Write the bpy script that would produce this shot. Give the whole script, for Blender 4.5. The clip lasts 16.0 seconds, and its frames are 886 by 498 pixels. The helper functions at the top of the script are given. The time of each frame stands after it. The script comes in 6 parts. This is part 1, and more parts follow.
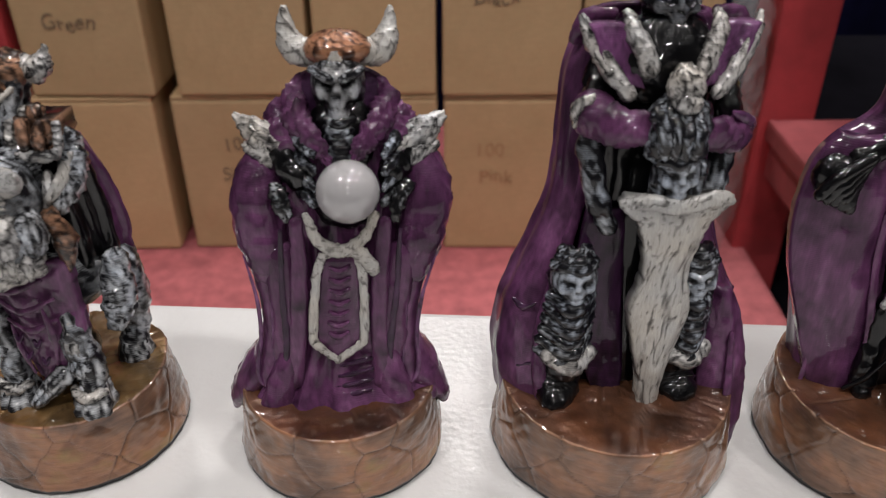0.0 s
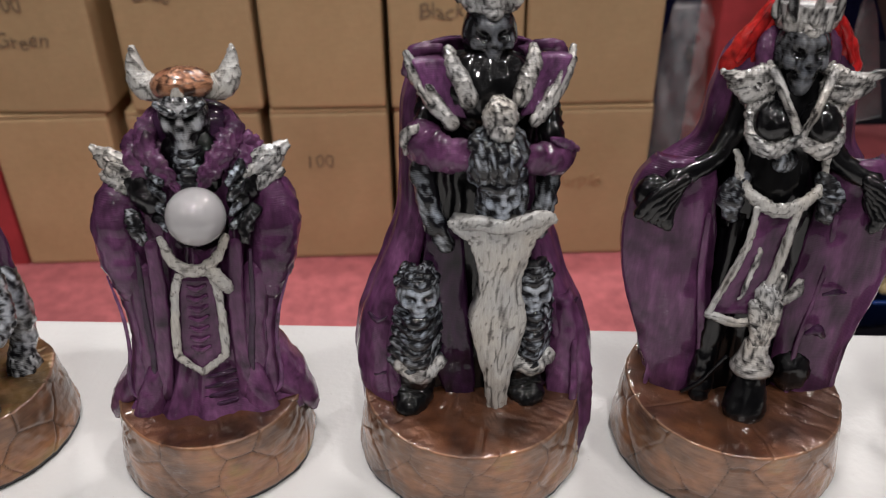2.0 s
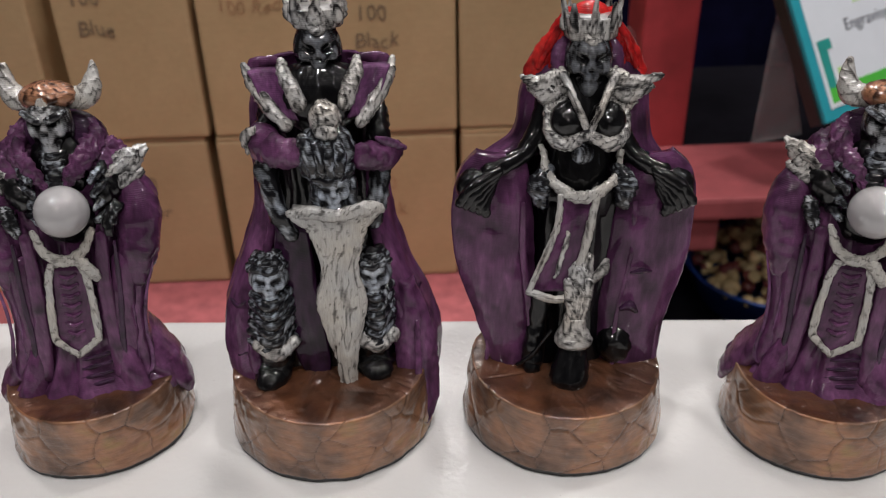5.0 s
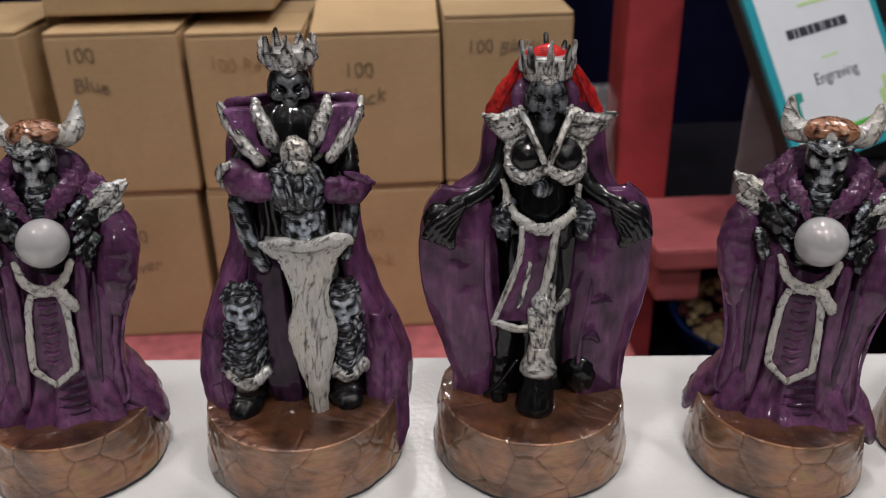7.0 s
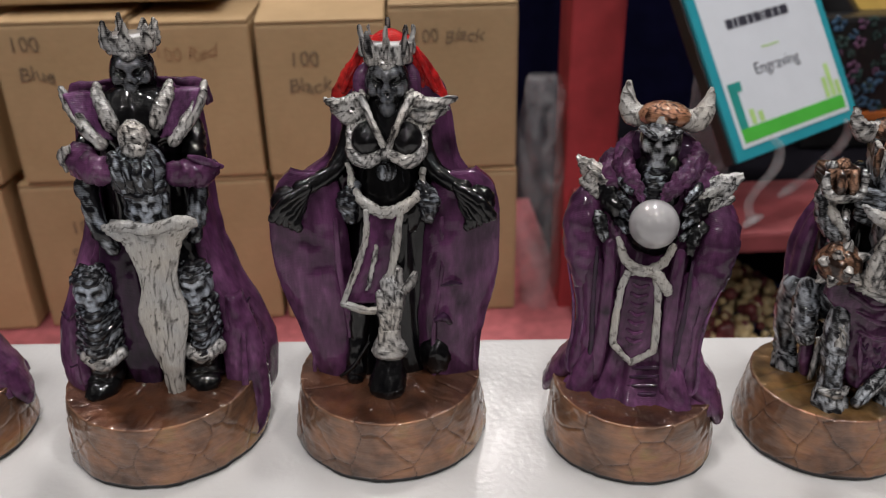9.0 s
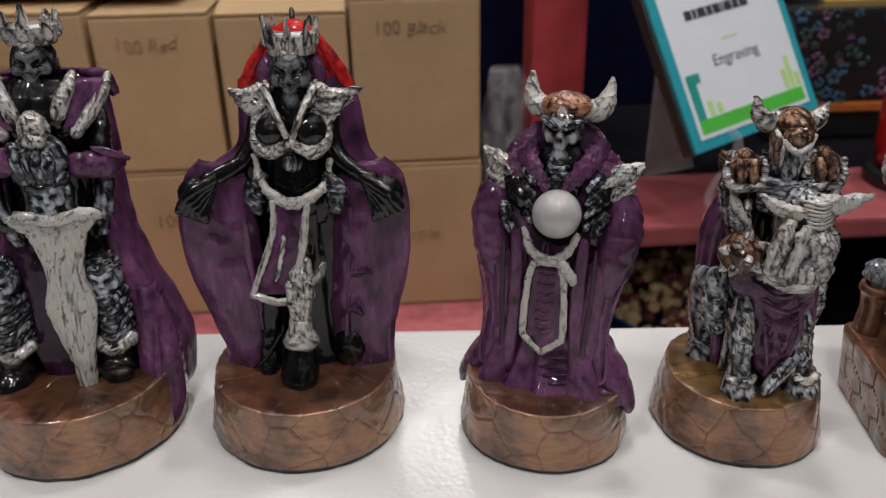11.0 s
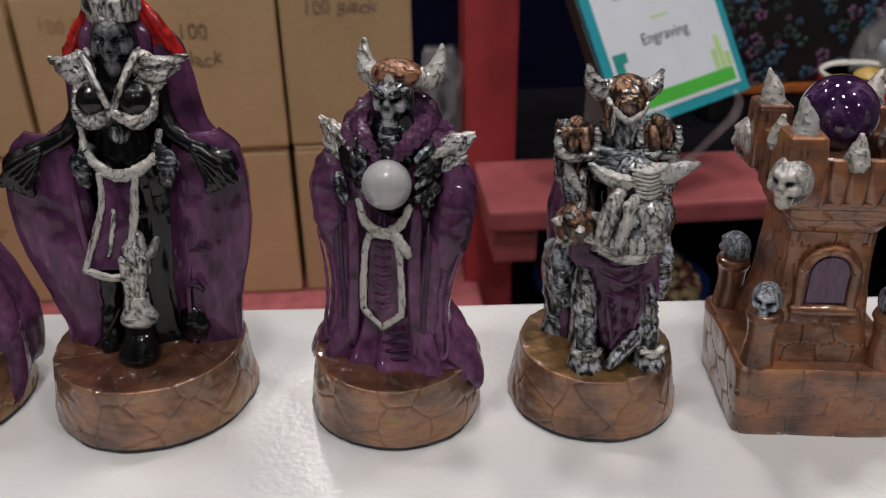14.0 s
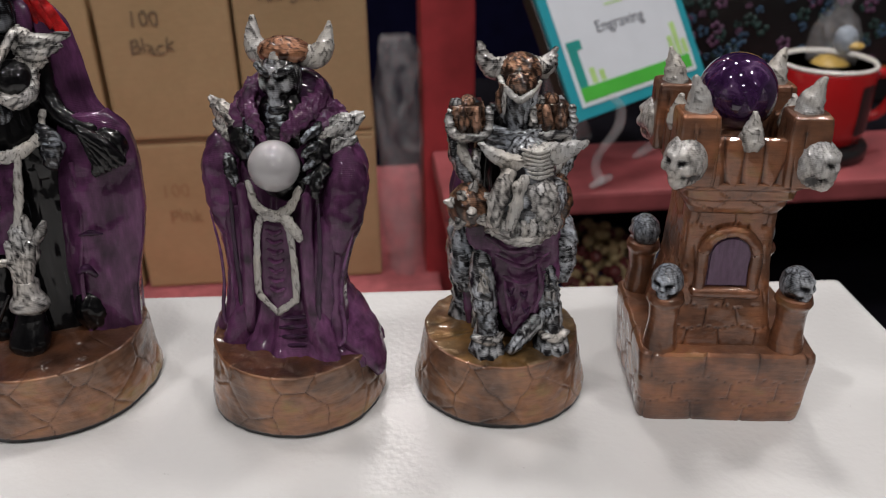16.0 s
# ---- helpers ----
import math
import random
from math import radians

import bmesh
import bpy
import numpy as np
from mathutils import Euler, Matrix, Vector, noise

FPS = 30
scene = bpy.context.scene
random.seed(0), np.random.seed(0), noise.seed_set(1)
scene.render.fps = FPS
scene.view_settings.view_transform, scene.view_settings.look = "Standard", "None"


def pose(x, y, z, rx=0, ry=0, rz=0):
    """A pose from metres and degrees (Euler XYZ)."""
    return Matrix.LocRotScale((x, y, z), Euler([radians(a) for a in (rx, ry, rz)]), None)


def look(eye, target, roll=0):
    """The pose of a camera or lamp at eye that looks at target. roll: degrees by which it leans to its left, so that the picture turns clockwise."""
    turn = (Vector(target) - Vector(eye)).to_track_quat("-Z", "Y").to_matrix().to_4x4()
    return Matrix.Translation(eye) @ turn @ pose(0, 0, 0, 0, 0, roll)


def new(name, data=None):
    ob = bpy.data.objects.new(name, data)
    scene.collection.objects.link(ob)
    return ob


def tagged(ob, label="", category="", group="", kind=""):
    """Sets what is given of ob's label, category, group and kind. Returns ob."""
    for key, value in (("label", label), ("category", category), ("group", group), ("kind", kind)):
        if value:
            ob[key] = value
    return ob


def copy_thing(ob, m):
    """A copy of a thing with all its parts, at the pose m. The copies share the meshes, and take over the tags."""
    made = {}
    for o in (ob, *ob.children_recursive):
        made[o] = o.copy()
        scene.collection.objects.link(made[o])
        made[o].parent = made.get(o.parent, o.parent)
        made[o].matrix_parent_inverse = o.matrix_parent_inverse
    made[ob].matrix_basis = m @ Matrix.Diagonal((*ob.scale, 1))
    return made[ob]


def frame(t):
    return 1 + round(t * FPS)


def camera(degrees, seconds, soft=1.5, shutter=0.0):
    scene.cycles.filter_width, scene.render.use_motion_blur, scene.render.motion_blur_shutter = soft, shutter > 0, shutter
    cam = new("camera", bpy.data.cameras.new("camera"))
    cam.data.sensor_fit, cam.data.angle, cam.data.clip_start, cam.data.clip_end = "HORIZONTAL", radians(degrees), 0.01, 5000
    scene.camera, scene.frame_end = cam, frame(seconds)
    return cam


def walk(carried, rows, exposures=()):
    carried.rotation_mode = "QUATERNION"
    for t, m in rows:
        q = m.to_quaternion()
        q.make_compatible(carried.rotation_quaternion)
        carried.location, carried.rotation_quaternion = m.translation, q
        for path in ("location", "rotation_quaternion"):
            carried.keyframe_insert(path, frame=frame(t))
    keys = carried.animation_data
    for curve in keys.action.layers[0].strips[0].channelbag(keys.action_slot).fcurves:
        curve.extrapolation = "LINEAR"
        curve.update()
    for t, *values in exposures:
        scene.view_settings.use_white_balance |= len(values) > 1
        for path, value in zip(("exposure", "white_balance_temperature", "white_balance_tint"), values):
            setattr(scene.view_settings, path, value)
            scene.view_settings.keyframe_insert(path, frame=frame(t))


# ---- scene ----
cam = camera(56.77, 16.0, 1.15)
cam.data.dof.use_dof = True
cam.data.dof.focus_distance = 0.262
cam.data.dof.aperture_fstop = 18.0
EXPOSURES = [(0.0, 0.5), (3.5, 0.62), (5.0, 0.42), (9.0, 0.36), (14.5, 0.22), (16.0, 0.24)]
PATH = [
    (0, (0.02427, 0.03397, 0.94318), (0.02475, 0.87993, 0.40994), -0.27),
    (0.5, (0.03651, 0.03344, 0.94509), (0.03711, 0.88173, 0.41557), -0.44),
    (1, (0.05174, 0.03084, 0.94796), (0.05165, 0.88282, 0.42438), -0.66),
    (1.5, (0.05491, 0.03330, 0.95146), (0.06080, 0.88245, 0.42334), -0.63),
    (2, (0.06541, 0.02140, 0.95488), (0.07422, 0.87041, 0.42658), -0.75),
    (2.5, (0.08455, 0.01087, 0.95894), (0.08897, 0.86364, 0.43667), -1.02),
    (3, (0.08506, 0.01161, 0.95865), (0.09641, 0.86663, 0.44018), -0.92),
    (3.5, (0.09602, 0.00674, 0.96291), (0.10918, 0.86349, 0.44735), -1.14),
    (4, (0.10081, -0.00088, 0.96361), (0.11852, 0.85805, 0.45183), -1.30),
    (4.5, (0.10677, -0.00899, 0.96148), (0.12977, 0.85056, 0.45094), -1.35),
    (5, (0.11023, -0.01328, 0.95772), (0.13672, 0.85551, 0.46324), -1.37),
    (5.2, (0.11343, -0.01603, 0.95501), (0.13780, 0.86293, 0.47872), -1.44),
    (7.3, (0.12195, -0.02866, 0.95379), (0.15772, 0.87372, 0.52433), -1.27),
    (7.5, (0.12857, -0.02928, 0.95340), (0.16425, 0.87138, 0.52036), -1.21),
    (8, (0.15254, -0.02983, 0.95155), (0.18563, 0.87057, 0.51775), -1.31),
    (8.5, (0.16056, -0.03085, 0.95126), (0.19439, 0.86827, 0.51486), -1.30),
    (9, (0.17030, -0.03517, 0.95193), (0.20753, 0.86276, 0.51337), -1.27),
    (9.2, (0.17413, -0.03648, 0.95211), (0.21432, 0.86164, 0.51420), -1.07),
    (11.3, (0.20549, -0.03736, 0.94967), (0.25453, 0.85617, 0.50336), -1.32),
    (11.5, (0.21054, -0.03607, 0.94774), (0.26078, 0.85790, 0.50243), -1.39),
    (12, (0.21565, -0.03644, 0.94794), (0.27129, 0.85696, 0.50215), -1.24),
    (12.5, (0.21536, -0.03709, 0.94825), (0.27472, 0.85441, 0.49915), -1.13),
    (13, (0.22415, -0.03656, 0.94597), (0.28515, 0.85365, 0.49454), -1.09),
    (13.5, (0.23619, -0.03751, 0.94384), (0.30151, 0.84927, 0.48629), -1.01),
    (14, (0.24744, -0.03764, 0.94270), (0.31643, 0.84752, 0.48255), -0.90),
    (14.5, (0.25212, -0.03755, 0.94207), (0.32404, 0.84606, 0.47942), -0.90),
    (15, (0.25940, -0.03896, 0.94022), (0.33368, 0.84257, 0.47397), -0.89),
    (15.5, (0.27073, -0.03775, 0.93903), (0.34944, 0.84275, 0.47157), -0.81),
    (16, (0.27785, -0.03696, 0.93682), (0.36171, 0.84271, 0.46870), -0.70),
]
walk(cam, [(t, look(eye, target, roll)) for t, eye, target, roll in PATH], EXPOSURES)

# ---- world and lights ----
world = bpy.data.worlds.new("world")
scene.world = world
world.use_nodes = True
world.node_tree.nodes["Background"].inputs[0].default_value = (0.9, 0.95, 1.0, 1)
world.node_tree.nodes["Background"].inputs[1].default_value = 0.02

# round downlights of the shop ceiling: x, y, share of the power
LAMPS = [(-0.55, -0.2, 0.8), (0.25, -0.35, 0.8), (1.05, -0.2, 0.8), (-0.45, 0.95, 0.9), (0.35, 0.75, 0.9), (1.15, 0.95, 0.9), (0.10, 2.12, 0.42), (0.43, 2.22, 0.42), (-1.2, -1.25, 0.75), (0.2, -1.6, 0.85), (1.55, -1.3, 0.75), (0.35, -3.1, 1.0)]
CEILING = 2.45
LAMP_POWER = 7.6
for lx, ly, share in LAMPS:
    ld = bpy.data.lights.new("ceiling_lamp", "AREA")
    ld.shape, ld.size, ld.energy, ld.color = "DISK", 0.13, LAMP_POWER * share, (1.0, 0.955, 0.935)
    lamp = new("ceiling_lamp", ld)
    lamp.matrix_world = pose(lx, ly, CEILING - 0.045)

# ---- materials ----


def mat(name, rough=0.5, metal=0.0, coat=0.0):
    m = bpy.data.materials.new(name)
    m.use_nodes = True
    b = m.node_tree.nodes["Principled BSDF"]
    b.inputs["Roughness"].default_value = rough
    b.inputs["Metallic"].default_value = metal
    b.inputs["Coat Weight"].default_value = coat
    b.inputs["Coat Roughness"].default_value = 0.045
    b.inputs["Coat IOR"].default_value = 1.36
    return m, m.node_tree.nodes, m.node_tree.links, b


def noise_node(nodes, links, scale, detail=4.0, stretch=(1, 1, 1), rough=0.6, coords="Object", distort=0.0):
    tc = nodes.new("ShaderNodeTexCoord")
    mp = nodes.new("ShaderNodeMapping")
    mp.inputs["Scale"].default_value = stretch
    n = nodes.new("ShaderNodeTexNoise")
    n.inputs["Scale"].default_value = scale
    n.inputs["Detail"].default_value = detail
    n.inputs["Roughness"].default_value = rough
    n.inputs["Distortion"].default_value = distort
    links.new(tc.outputs[coords], mp.inputs[0])
    links.new(mp.outputs[0], n.inputs["Vector"])
    return n.outputs["Fac"]


def ramp(nodes, links, fac, stops):
    r = nodes.new("ShaderNodeValToRGB")
    while len(r.color_ramp.elements) < len(stops):
        r.color_ramp.elements.new(0.5)
    for e, (p, c) in zip(r.color_ramp.elements, stops):
        e.position, e.color = p, (*c, 1)
    links.new(fac, r.inputs[0])
    return r.outputs[0]


def mix(nodes, links, fac, a, b, mode="MIX"):
    m = nodes.new("ShaderNodeMix")
    m.data_type, m.blend_type = "RGBA", mode
    for sock, v in ((m.inputs["Factor"], fac), (m.inputs["A"], a), (m.inputs["B"], b)):
        if isinstance(v, (int, float)):
            sock.default_value = v
        elif isinstance(v, tuple):
            sock.default_value = (*v, 1)
        else:
            links.new(v, sock)
    return m.outputs["Result"]


def bump(nodes, links, height, b, strength, distance, coat=True):
    n = nodes.new("ShaderNodeBump")
    n.inputs["Strength"].default_value = strength
    n.inputs["Distance"].default_value = distance
    links.new(height, n.inputs["Height"])
    links.new(n.outputs[0], b.inputs["Normal"])
    if coat:
        links.new(n.outputs[0], b.inputs["Coat Normal"])


def attr(nodes, name):
    a = nodes.new("ShaderNodeAttribute")
    a.attribute_name = name
    return a.outputs["Fac"]


def layer_lines(n, l, pitch=560):
    """Fine stepped lines left by the printer, level all round the figure."""
    w = n.new("ShaderNodeTexWave")
    w.bands_direction = "Z"
    w.inputs["Scale"].default_value = pitch
    w.inputs["Distortion"].default_value = 1.2
    tc = n.new("ShaderNodeTexCoord")
    l.new(tc.outputs["Object"], w.inputs["Vector"])
    return w.outputs["Fac"]


def weighted(n, l, terms):
    """Sum of value * weight."""
    last = None
    for v, k in terms:
        a = n.new("ShaderNodeMath")
        a.operation = "MULTIPLY_ADD"
        l.new(v, a.inputs[0])
        a.inputs[1].default_value = k
        if last is None:
            a.inputs[2].default_value = 0.0
        else:
            l.new(last, a.inputs[2])
        last = a.outputs[0]
    return last


def varnish(n, l, b, scale=620, strength=0.4):
    """Uneven brushed varnish: its gloss breaks up into small glints."""
    c = n.new("ShaderNodeBump")
    c.inputs["Strength"].default_value = strength
    c.inputs["Distance"].default_value = 0.0005
    l.new(noise_node(n, l, scale, 2.0, (1, 1, 0.6), 0.4), c.inputs["Height"])
    l.new(c.outputs[0], b.inputs["Coat Normal"])


def dry_brush(name, dark, light, amount, scale, rough=0.36, stretch=(1, 1, 1), metal=0.0, coat=0.9, soft=1.0):
    """Dark undercoat left in the grooves, lighter paint dragged over the raised grain, under gloss varnish. relief holds the carving's height."""
    m, n, l, b = mat(name, rough, metal, coat)
    b.inputs["Specular IOR Level"].default_value = 0.12
    f = noise_node(n, l, scale * 1.7, 5.0, stretch, 0.65, distort=0.3)
    f2 = noise_node(n, l, scale * 0.25, 2.0)
    lines = layer_lines(n, l)
    v = weighted(n, l, [(attr(n, "relief"), 1.0), (f, 0.24), (f2, 0.12), (lines, 0.10)])
    half = weighted(n, l, [(v, 0.5)])
    c = amount + 0.23
    mid = tuple(0.55 * p + 0.45 * q for p, q in zip(dark, light))
    col = ramp(n, l, half, [((c - 0.11 * soft) / 2, dark), (c / 2, mid), ((c + 0.12 * soft) / 2, light)])
    streak = ramp(n, l, noise_node(n, l, scale * 1.3, 5.0, stretch, 0.75), [(0.3, (0.62, 0.62, 0.63)), (0.48, (0.97, 0.97, 0.97)), (0.7, (1.3, 1.3, 1.29))])
    col = mix(n, l, 0.7, col, streak, "MULTIPLY")
    tint = noise_node(n, l, 55, 3.0)
    col = mix(n, l, 0.7, col, ramp(n, l, tint, [(0.35, (1.06, 0.99, 0.9)), (0.65, (0.94, 0.98, 1.04))]), "MULTIPLY")
    l.new(col, b.inputs["Base Color"])
    grain = noise_node(n, l, scale * 0.9, 3.0, stretch, 0.5)
    bump(n, l, weighted(n, l, [(grain, 1.0), (lines, 0.14)]), b, 0.38, 0.0004, False)
    varnish(n, l, b, 360, 0.20)
    b.inputs["Coat IOR"].default_value = 1.44
    return m


def painted(name, colour, lighter, darker, scale=90, rough=0.42, coat=0.8, stretch=(1, 1, 0.2)):
    """Brushed craft paint under varnish: streaky tint at two scales, fine print lines, hollows darkened for wash and
    for shade.
    """
    m, n, l, b = mat(name, rough, 0.0, coat)
    b.inputs["Specular IOR Level"].default_value = 0.08
    f = noise_node(n, l, scale, 4.0, stretch)
    g = noise_node(n, l, scale * 7, 4.0, stretch, 0.7)
    c = ramp(n, l, f, [(0.22, darker), (0.47, colour), (0.80, lighter)])
    c2 = ramp(n, l, g, [(0.3, (0.62, 0.62, 0.62)), (0.72, (1.3, 1.3, 1.3))])
    c3 = mix(n, l, 0.7, c, c2, "MULTIPLY")
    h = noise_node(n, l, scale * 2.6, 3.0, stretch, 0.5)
    # relief darkens hollows and brightens ridges: wash, deepened by shade put into the colour
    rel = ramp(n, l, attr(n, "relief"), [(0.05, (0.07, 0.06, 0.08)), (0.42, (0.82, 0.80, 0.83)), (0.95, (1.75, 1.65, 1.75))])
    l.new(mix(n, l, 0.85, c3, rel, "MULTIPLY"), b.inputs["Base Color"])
    lines = layer_lines(n, l)
    dab = noise_node(n, l, 900, 2.0, (1, 1, 0.5), 0.5)
    bump(n, l, weighted(n, l, [(h, 1.0), (lines, 0.14), (dab, 0.3)]), b, 0.5, 0.0006, False)
    varnish(n, l, b, 280, 0.20)
    b.inputs["Coat IOR"].default_value = 1.44
    return m


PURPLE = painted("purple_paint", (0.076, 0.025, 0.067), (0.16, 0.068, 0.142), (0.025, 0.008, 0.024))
# darker copy of the purple: linings, and shade put into creases and pits
PURPLE_SHADED = painted("shaded_purple_paint", (0.026, 0.008, 0.027), (0.055, 0.022, 0.055), (0.007, 0.003, 0.008))
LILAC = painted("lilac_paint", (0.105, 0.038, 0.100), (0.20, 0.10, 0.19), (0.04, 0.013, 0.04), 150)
BLACK = dry_brush("black_varnish", (0.0018, 0.0018, 0.0025), (0.17, 0.185, 0.215), 1.10, 480, 0.30, soft=2.1)
STEEL = dry_brush("blue_grey_dry_brush", (0.004, 0.004, 0.006), (0.35, 0.385, 0.435), 0.53, 700, soft=2.4)
STEEL_PALE = dry_brush("pale_blue_grey_dry_brush", (0.006, 0.006, 0.008), (0.47, 0.50, 0.54), 0.40, 700, soft=2.2)
STEEL_DARK = dry_brush("dark_skull_dry_brush", (0.004, 0.004, 0.005), (0.29, 0.305, 0.33), 0.60, 560, 0.28, soft=1.9)
STEEL_BLACK = dry_brush("black_bone_dry_brush", (0.003, 0.003, 0.004), (0.16, 0.175, 0.20), 0.80, 560, 0.28, soft=2.6)
BONE_DARK = dry_brush("skull_dry_brush", (0.003, 0.003, 0.004), (0.15, 0.16, 0.18), 0.70, 520, 0.25, soft=2.6)
SILVER = dry_brush("silver_paint", (0.010, 0.009, 0.010), (0.48, 0.47, 0.455), 0.38, 900, 0.34, (1, 1, 0.45), 0.25, soft=2.6)
SILVER_PALE = dry_brush("pale_silver_paint", (0.03, 0.026, 0.024), (0.41, 0.40, 0.38), 0.27, 1100, 0.40, (1, 1, 0.14), 0.2, soft=2.6)
COPPER_CAP = dry_brush("copper_cap_paint", (0.03, 0.012, 0.007), (0.31, 0.150, 0.085), 0.44, 620, 0.3, metal=0.25, soft=2.4)
COPPER_DULL = dry_brush("dull_copper_paint", (0.02, 0.011, 0.008), (0.30, 0.165, 0.105), 0.42, 620, 0.3, metal=0.25, soft=2.0)
RED_HAIR = painted("red_hair_paint", (0.42, 0.014, 0.014), (0.55, 0.04, 0.03), (0.20, 0.006, 0.008), 110, 0.3, 0.8, (1, 1, 0.15))


def copper_stone(name, stone_tint=(1, 1, 1)):
    m, n, l, b = mat(name, 0.4, 0.4, 0.9)
    f = noise_node(n, l, 45, 3.0, (1, 1, 1.6))
    g = noise_node(n, l, 420, 5.0, (0.3, 0.3, 2.0), 0.65)
    c = ramp(n, l, f, [(0.28, (0.085, 0.048, 0.034)), (0.46, (0.175, 0.094, 0.058)), (0.6, (0.27, 0.128, 0.068)), (0.76, (0.23, 0.155, 0.056))])
    c2 = ramp(n, l, g, [(0.3, (0.62, 0.59, 0.58)), (0.5, (1, 1, 1)), (0.72, (1.25, 1.23, 1.2))])
    c3 = mix(n, l, 0.6, c, c2, "MULTIPLY")
    st = noise_node(n, l, 75, 3.0, (1, 1, 1.2), 0.55)
    c3 = mix(n, l, 0.7, c3, ramp(n, l, st, [(0.32, (0.28, 0.25, 0.26)), (0.5, (0.95, 0.95, 0.95)), (0.78, (1.25, 1.25, 1.12))]), "MULTIPLY")
    wash = ramp(n, l, attr(n, "relief"), [(0.0, (0.12, 0.10, 0.10)), (0.35, (0.74, 0.70, 0.68)), (0.7, (1.0, 1.0, 1.0)), (1.0, (1.12, 1.11, 1.10))])
    l.new(mix(n, l, 1.0, mix(n, l, 1.0, c3, wash, "MULTIPLY"), stone_tint, "MULTIPLY"), b.inputs["Base Color"])
    h = noise_node(n, l, 300, 3.0, (0.3, 0.3, 2.0), 0.5)
    bump(n, l, weighted(n, l, [(h, 1.0), (layer_lines(n, l), 0.06), (noise_node(n, l, 700, 3.0), 0.6)]), b, 0.6, 0.0006, False)
    varnish(n, l, b, 340, 0.34)
    b.inputs["Coat IOR"].default_value = 1.55
    return m


COPPER = copper_stone("copper_painted_stone")
# darker, browner copper for the plinth tops
COPPER_DARK = copper_stone("dark_copper_stone", (0.50, 0.40, 0.36))
COPPER_RED = copper_stone("copper_under_red_wash", (0.92, 0.78, 0.70))
COPPER_OCHRE = copper_stone("copper_under_ochre_wash", (0.85, 0.95, 0.62))
m, n, l, b = mat("black_underside", 0.5)
b.inputs["Base Color"].default_value = (0.012, 0.011, 0.012, 1)
UNDER = m

m, n, l, b = mat("milk_glass", 0.03, 0.0, 1.0)
b.inputs["Coat IOR"].default_value = 1.55
b.inputs["Coat Roughness"].default_value = 0.02
f = noise_node(n, l, 60, 3.0)
l.new(ramp(n, l, f, [(0.3, (0.31, 0.305, 0.315)), (0.7, (0.385, 0.375, 0.38))]), b.inputs["Base Color"])
b.inputs["Subsurface Weight"].default_value = 0.25
b.inputs["Subsurface Radius"].default_value = (0.005, 0.005, 0.005)
MILK = m
m, n, l, b = mat("purple_marble", 0.05, 0.0, 1.0)
b.inputs["Coat IOR"].default_value = 1.5
f = noise_node(n, l, 95, 6.0, rough=0.7, distort=1.6)
l.new(ramp(n, l, f, [(0.38, (0.012, 0.004, 0.020)), (0.54, (0.034, 0.012, 0.050)), (0.64, (0.085, 0.045, 0.105)), (0.76, (0.20, 0.14, 0.22))]), b.inputs["Base Color"])
MARBLE = m

m, n, l, b = mat("white_laminate", 0.19)
f = noise_node(n, l, 9, 5.0)
g = noise_node(n, l, 430, 2.0, (1, 1, 1), 0.4)
h = noise_node(n, l, 150, 6.0, rough=0.8)
c = ramp(n, l, f, [(0.3, (0.54, 0.535, 0.53)), (0.7, (0.60, 0.595, 0.59))])
sp = ramp(n, l, h, [(0.27, (0.5, 0.48, 0.46)), (0.33, (1, 1, 1))])
l.new(mix(n, l, 0.8, c, sp, "MULTIPLY"), b.inputs["Base Color"])
bump(n, l, g, b, 0.3, 0.0005)
LAMINATE = m

m, n, l, b = mat("cardboard", 0.72)
oi = n.new("ShaderNodeObjectInfo")
f = noise_node(n, l, 12, 5.0)
g = noise_node(n, l, 160, 3.0, (0.5, 1, 1.6))
c = ramp(n, l, f, [(0.3, (0.42, 0.288, 0.150)), (0.7, (0.49, 0.34, 0.187))])
c2 = ramp(n, l, g, [(0.3, (0.95, 0.95, 0.95)), (0.7, (1.03, 1.03, 1.03))])
c3 = ramp(n, l, oi.outputs["Random"], [(0.0, (0.9, 0.9, 0.9)), (1.0, (1.08, 1.06, 1.04))])
l.new(mix(n, l, 1.0, mix(n, l, 1.0, c, c2, "MULTIPLY"), c3, "MULTIPLY"), b.inputs["Base Color"])
bump(n, l, noise_node(n, l, 22, 4.0), b, 0.35, 0.006)
CARD = m
m, n, l, b = mat("packing_tape", 0.18)
b.inputs["Base Color"].default_value = (0.40, 0.27, 0.14, 1)
TAPE = m
m, n, l, b = mat("marker_ink", 0.7)
b.inputs["Base Color"].default_value = (0.21, 0.145, 0.09, 1)
INK = m
m, n, l, b = mat("red_marker_ink", 0.7)
b.inputs["Base Color"].default_value = (0.38, 0.22, 0.115, 1)
INK_RED = m


def plain(name, colour, rough, scale=40, vary=0.25, coat=0.0, metal=0.0, gloss=0.5):
    m, n, l, b = mat(name, rough, metal, coat)
    b.inputs["Specular IOR Level"].default_value = gloss
    f = noise_node(n, l, scale, 5.0)
    lo = tuple(c * (1 - vary) for c in colour)
    hi = tuple(min(1.0, c * (1 + vary)) for c in colour)
    l.new(ramp(n, l, f, [(0.3, lo), (0.7, hi)]), b.inputs["Base Color"])
    bump(n, l, f, b, 0.15, 0.002)
    return m


